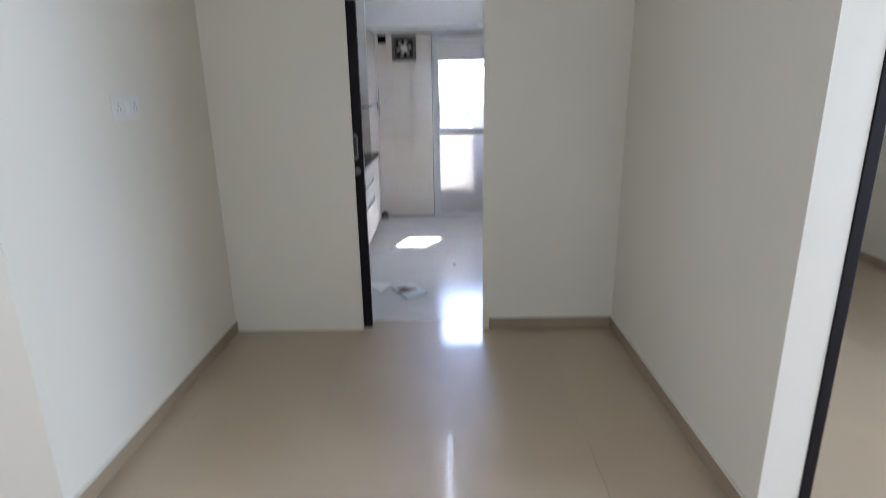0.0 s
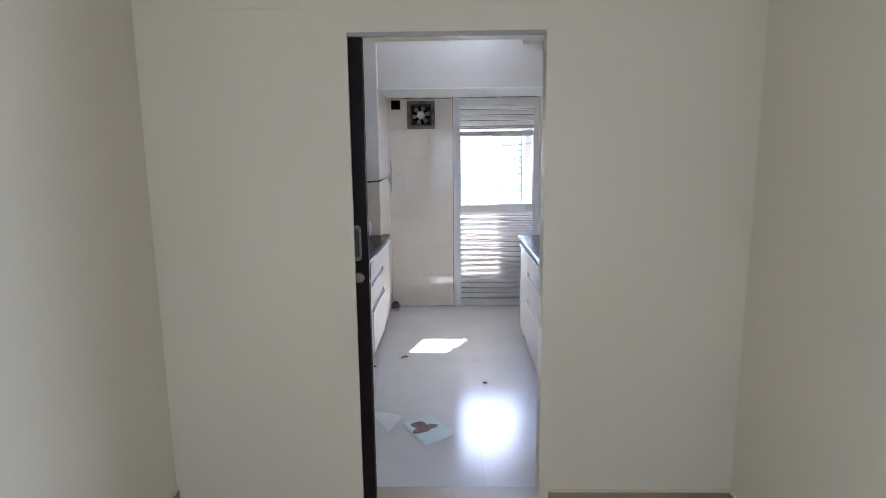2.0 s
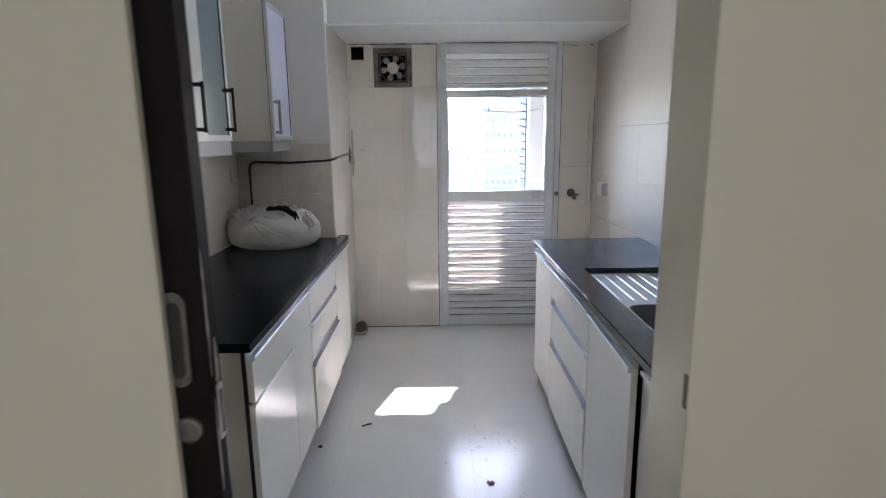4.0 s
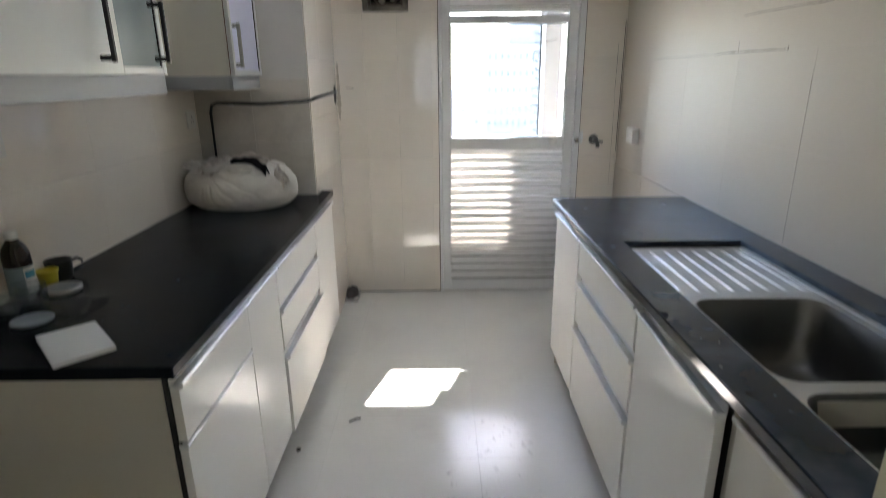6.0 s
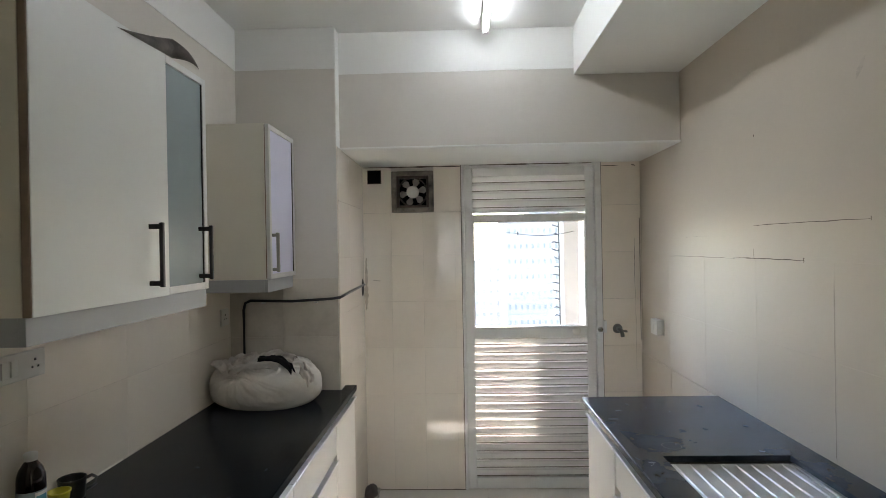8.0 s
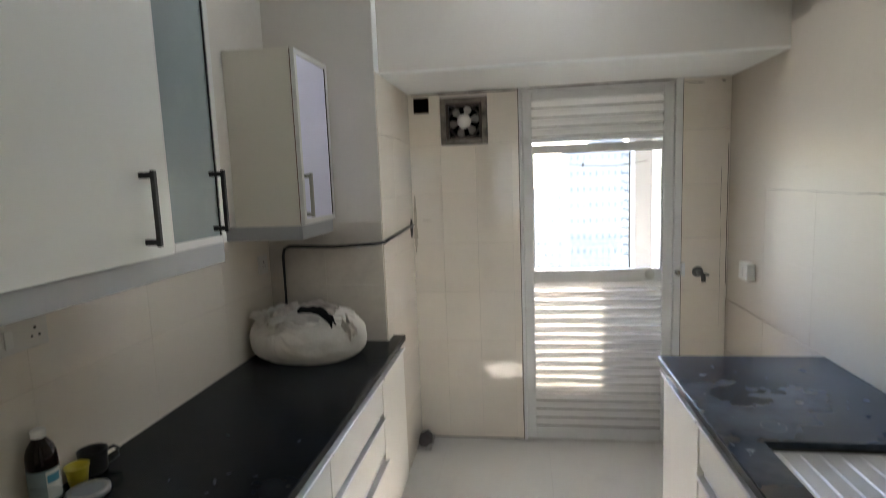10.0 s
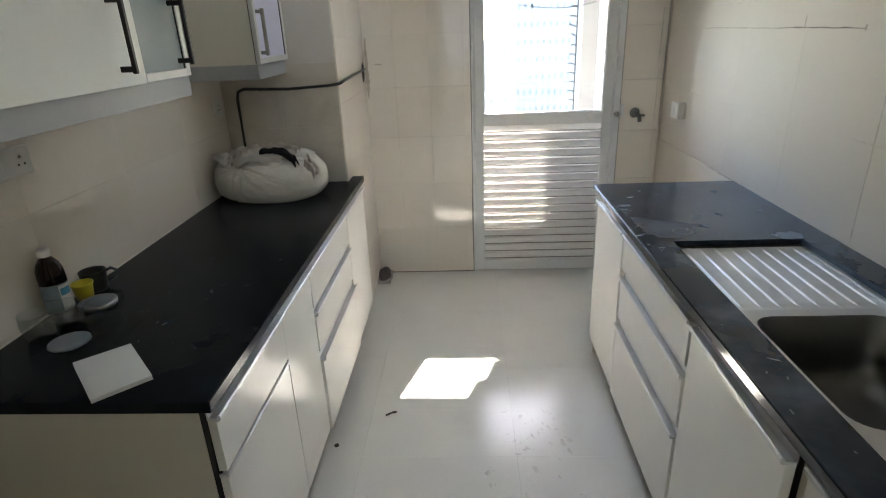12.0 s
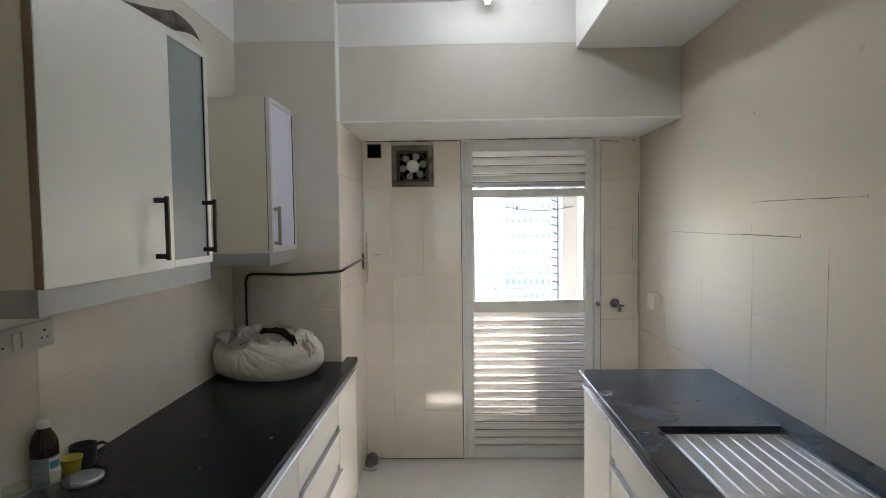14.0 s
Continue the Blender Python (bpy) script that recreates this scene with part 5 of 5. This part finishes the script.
def blot(name, label, x, y, z, length, width, turn, mat, seed):
    """A thin ragged blot lying on a level surface."""
    ob = thing(name, label, "stain", "stains")
    bm = bmesh.new()
    n = 26
    ring, c = [], bm.verts.new((0, 0, 0))
    for k in range(n):
        a = 2 * math.pi * k / n
        r = 1 + 0.75 * noise.noise(Vector((math.cos(a) * 1.7, math.sin(a) * 1.7, seed * 3.1)))
        ring.append(bm.verts.new((length * r * math.cos(a), width * r * math.sin(a), 0)))
    for k in range(n):
        bm.faces.new((c, ring[k], ring[(k + 1) % n]))
    bmesh.ops.transform(bm, matrix=pose(x, y, z, 0, 0, turn), verts=bm.verts)
    return part("blot", bm, mat, ob)


rnd = random.Random(11)
for k in range(120):
    u = rnd.random()
    x, y = (0.06 + 0.26 * rnd.random(), 4.86 + 0.28 * u) if k < 70 else (-0.02 + 0.36 * rnd.random(), 4.42 + 0.46 * u)
    ln = 0.003 + 0.017 * rnd.random() ** 3
    blot("floor_smear", "dried grey smear on the floor tile", x, y, 0.0006, ln, ln * (0.15 + 0.35 * rnd.random()), rnd.random() * 180, FLOOR_SMEAR, k)
for k in range(30):
    x, y = -1.02 + 0.36 * rnd.random(), 4.26 + 0.62 * rnd.random()
    ln = 0.0025 + 0.011 * rnd.random() ** 3
    blot("dust_smear", "pale dust smear on the black granite", x, y, LZ + 0.0006, ln, ln * 0.4, 180 * rnd.random(), DUST, 80 + k)
for k in range(34):
    x, y = (0.52 + 0.54 * rnd.random(), 4.90 + 0.62 * rnd.random()) if k < 20 else (0.515 + 0.075 * rnd.random(), 3.70 + 1.15 * rnd.random())
    ln = 0.002 + 0.014 * rnd.random() ** 3
    blot("dust_smear", "pale dust smear on the granite round the sink", x, y, RZ + 0.0006, ln, ln * (0.2 + 0.4 * rnd.random()), 180 * rnd.random(), DUST_PALE, 140 + k)
ringmark = thing("ring_mark", "pale round ring mark on the black granite", "stain", "stains", at=(0.665, 4.955, RZ + 0.0006))
part("ring", lathe([(0.030, 0.0), (0.0335, 0.0002)], 40), DUST, ringmark)

# ---- outside the balcony door ----
YO = 7.60
structure("balcony_floor", box((-1.4, YF + 0.15, -0.16), (1.6, YO + 0.12, -0.02)), OUT_BEIGE, "plain balcony floor slab", "floor")
structure("balcony_ledge", box((-1.4, 7.02, -0.02), (1.6, 7.12, 0.69)), OUT_BEIGE, "low plastered balcony parapet", "parapet")
structure("balcony_lintel", box((-1.4, YO, 2.43), (1.6, YO + 0.15, 3.0)), OUT_BEIGE, "plastered lintel over the balcony opening", "lintel")
structure("balcony_roof", box((-1.4, YF + 0.15, 2.70), (1.6, YO + 0.15, 2.85)), OUT_BEIGE, "plastered balcony ceiling", "ceiling")
structure("balcony_wall_west", box((-1.55, YF + 0.15, -0.16), (-1.4, YO + 0.15, 3.0)), OUT_BEIGE, "plastered balcony side wall", "wall")
structure("balcony_wall_east", box((0.785, YO - 0.10, -0.16), (1.6, YO + 0.15, 2.70)), OUT_BEIGE, "beige plastered pier beside the balcony opening", "wall")
structure("balcony_wall_end", box((1.45, YF + 0.15, -0.16), (1.6, YO - 0.10, 2.70)), OUT_BEIGE, "plastered balcony side wall", "wall")
structure("balcony_trim", box((0.900, YO - 0.125, -0.02), (0.960, YO - 0.1005, 2.43), 0.003), WHITE_METAL, "white coated window channel on the balcony pier", "trim")
spikes = thing("drying_rack", "row of short dark rack prongs at the balcony pier", "rack")
part("stem", tube([(0.762, YO - 0.02, 0.75), (0.762, YO - 0.02, 2.25)], 0.006, 8), BLACK, spikes)
random.seed(4)
for k in range(17):
    z = 0.98 + 0.066 * k
    ln = 0.035 + 0.03 * random.random()
    part("prong", tube([(0.762, YO - 0.02, z), (0.762 - ln * 0.6, YO - 0.02, z + 0.012), (0.762 - ln, YO - 0.02, z + 0.004 + 0.02 * random.random())], 0.006, 6), BLACK, spikes)
# plates out of view, added to cut the notch in the floor's sun patch
for lo, hi in (((0.690, YO - 0.05, 1.985), (0.762, YO - 0.02, 2.140)), ((0.648, YO - 0.05, 2.140), (0.762, YO - 0.02, 2.30))):
    part("end_plate", box(lo, hi, 0.004), BLACK, spikes, "unseen stepped plate added to notch the sun patch")
line = thing("clothes_line", "thin dark clothes line with a peg across the balcony", "line")
pts = [(0.30 + 0.75 * t, 7.35 + 0.2 * t, 1.668 + 0.052 * t - 0.055 * math.sin(math.pi * t)) for t in [i / 14 for i in range(15)]]
part("cord", tube(pts, 0.0028, 6), BLACK, line)
part("peg", box((0.40, 7.372, 1.640), (0.414, 7.386, 1.672), 0.002), BLACK, line)
part("hook", tube([(1.05, 7.55, 1.720), (1.05, 7.55, 2.29)], 0.003, 6), BLACK, line)

net = tagged(new("bird_net"), "fine grey bird net across the balcony opening", "net", kind="stuff")
bm = bmesh.new()
for k in range(46):
    u = -0.46 + 0.020 * k
    for sgn in (1, -1):
        a, c = (0.30 + u * 0.5, YO + 0.02, 0.70), (0.30 + u * 0.5 + sgn * 0.23, YO + 0.02, 1.16)
        if min(a[0], c[0]) > 0.05 and max(a[0], c[0]) < 0.76:
            add_tube(bm, [a, c], 0.0008, 3, False)
add_tube(bm, [(0.05, YO + 0.02, 1.16), (0.76, YO + 0.02, 1.20)], 0.002, 5)
part("mesh", bm, BLACK, net)

structure("ground", box((-900, 7.9, -45.2), (900, 1500, -45)), GROUND, "hazy city ground far below", "ground")


def tower(name, label, cx, cy, w, d, z0, floors, cols, h=3.0):
    """A far apartment tower: storeys with slabs, recessed windows in columns and a stepped roof."""
    t = thing(name, label, "building")
    top = z0 + floors * h
    part("wall", box((cx - w / 2, cy, z0), (cx + w / 2, cy + d, top)), OUT_WHITE, t)
    part("roof", box((cx - w / 2 - 0.4, cy - 0.4, top), (cx + w / 2 + 0.4, cy + d, top + 0.9)), OUT_WHITE, t)
    part("tank_room", box((cx - w * 0.2, cy + 2, top + 0.9), (cx + w * 0.2, cy + 8, top + 4.5)), OUT_WHITE, t)
    cell = w / cols
    shared = None
    for f in range(max(0, floors - 24), floors):
        zf = z0 + f * h
        part("ledge", box((cx - w / 2 - 0.15, cy - 0.35, zf - 0.12), (cx + w / 2 + 0.15, cy, zf + 0.10)), OUT_WHITE, t)
        for c in range(cols):
            if shared is None:
                shared = part("window", box((-cell * 0.20, -0.06, 1.0), (cell * 0.20, 0.02, 2.0)), OUT_GLASS, t).data
                ob = [o for o in t.children if o.data == shared][0]
            else:
                ob = new("window", shared)
                ob.parent = t
            ob.location = (cx - w / 2 + cell * (c + 0.5), cy, zf)
    return t


tower("apartment_tower", "pale hazy apartment tower with rows of small windows", 16.5, 112.0, 15.0, 16.0, -45, 17, 13)
tower("apartment_tower", "lower pale apartment tower in the haze", 7.0, 150.0, 11.0, 16.0, -45, 14, 6)
tower("apartment_tower", "low pale apartment tower in the haze", -4.0, 190.0, 16.0, 16.0, -45, 13, 6)

# ---- tiles, piece by piece ----


def tile_run(parent, name, mat, us, vs, place, thick=0.006, gap=0.0016, cut=()):
    """Tiles between the cuts us and vs; place(u, v) gives the pose of a tile that lies in its local xy, z outwards."""
    cache = {}
    for u0, u1 in zip(us, us[1:]):
        for v0, v1 in zip(vs, vs[1:]):
            if any(u0 < c[1] - 0.004 and u1 > c[0] + 0.004 and v0 < c[3] - 0.004 and v1 > c[2] + 0.004 for c in cut):
                continue
            key = (round(u1 - u0, 4), round(v1 - v0, 4))
            if key not in cache:
                w, h = key[0] / 2 - gap / 2, key[1] / 2 - gap / 2
                e = min(0.0012, gap)
                bm = bmesh.new()
                lo = [bm.verts.new((x, y, 0)) for x, y in ((-w, -h), (w, -h), (w, h), (-w, h))]
                mid = [bm.verts.new((x, y, thick - e)) for x, y in ((-w, -h), (w, -h), (w, h), (-w, h))]
                hi = [bm.verts.new((x, y, thick)) for x, y in ((-w + e, -h + e), (w - e, -h + e), (w - e, h - e), (-w + e, h - e))]
                for a, c in ((lo, mid), (mid, hi)):
                    for k in range(4):
                        bm.faces.new((a[k], a[(k + 1) % 4], c[(k + 1) % 4], c[k]))
                bm.faces.new(hi)
                me = bpy.data.meshes.new(name)
                bm.to_mesh(me)
                bm.free()
                me.materials.append(mat)
                cache[key] = me
            ob = new(name, cache[key])
            ob.parent = parent
            ob.matrix_world = place((u0 + u1) / 2, (v0 + v1) / 2)


def cuts(lo, hi, at, step):
    """Tile joints from lo to hi on the grid at + k * step."""
    k0 = math.ceil((lo - at) / step + 0.05)
    out = [lo]
    v = at + k0 * step
    while v < hi - 0.05 * step:
        out.append(v)
        v += step
    return out + [hi]


def setting(name):
    return bpy.data.objects[name]


NORTH = lambda u, v: pose(u, YF, v, 90, 0, 0)
nw = setting("wall_north")
tile_run(nw, "tile", WALL_TILE, cuts(XCOL, KD_L, -0.279, 0.205), cuts(0.0, FAN_B, 0.322, 0.297), NORTH, gap=0.0005)
tile_run(nw, "tile", WALL_TILE, [XCOL, FAN_L], [FAN_B, 2.083], NORTH)
tile_run(nw, "tile", WALL_TILE, [FAN_R, KD_L], [FAN_B, 2.083], NORTH)
tile_run(nw, "tile", WALL_TILE, [KD_R, XR], cuts(0.0, 2.083, 0.322, 0.297), NORTH)
tile_run(setting("column"), "tile", WALL_TILE, cuts(YC, YF - 0.006, 6.15, 0.45), cuts(0.0, 2.083, 0.322, 0.297), lambda u, v: pose(XCOL, u, v, 90, 0, 90), gap=0.0005)
tile_run(setting("column"), "tile", GRIMY_SHADED_TILE, [XL + 0.006, -0.95, XCOL], [LZ, 1.112, 1.410], lambda u, v: pose(u, YC, v, 90, 0, 0), gap=0.0005)
tile_run(setting("wall_west"), "tile", WALL_TILE, cuts(YD1, YC, 4.975, 0.45), [LZ, 1.115, 1.412], lambda u, v: pose(XL, u, v, 90, 0, 90), gap=0.0005)
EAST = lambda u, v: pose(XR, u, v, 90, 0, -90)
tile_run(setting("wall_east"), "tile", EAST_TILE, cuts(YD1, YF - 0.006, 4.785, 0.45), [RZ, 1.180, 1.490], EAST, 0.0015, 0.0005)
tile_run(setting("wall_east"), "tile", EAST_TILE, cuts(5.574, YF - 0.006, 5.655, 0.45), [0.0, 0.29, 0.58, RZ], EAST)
FLAT = lambda u, v: pose(u, v, -0.012)
fl = setting("floor")
tile_run(fl, "tile", FLOOR_TILE, cuts(XL, XR, 0.108, 0.6), cuts(YD1 - 0.02, YF, 4.845, 0.6), FLAT, 0.012, 0.0003)
tile_run(fl, "tile", HALL_TILE, cuts(XR + 0.152, SX, 0.108, 0.6), cuts(YD1 - 0.02, SN, 2.19, 0.6), FLAT, 0.012, 0.0003)
tile_run(fl, "tile", HALL_TILE, cuts(X0, X1, 0.108, 0.6), cuts(Y0, YD1 - 0.02, 2.19, 0.6), FLAT, 0.012, 0.0003)
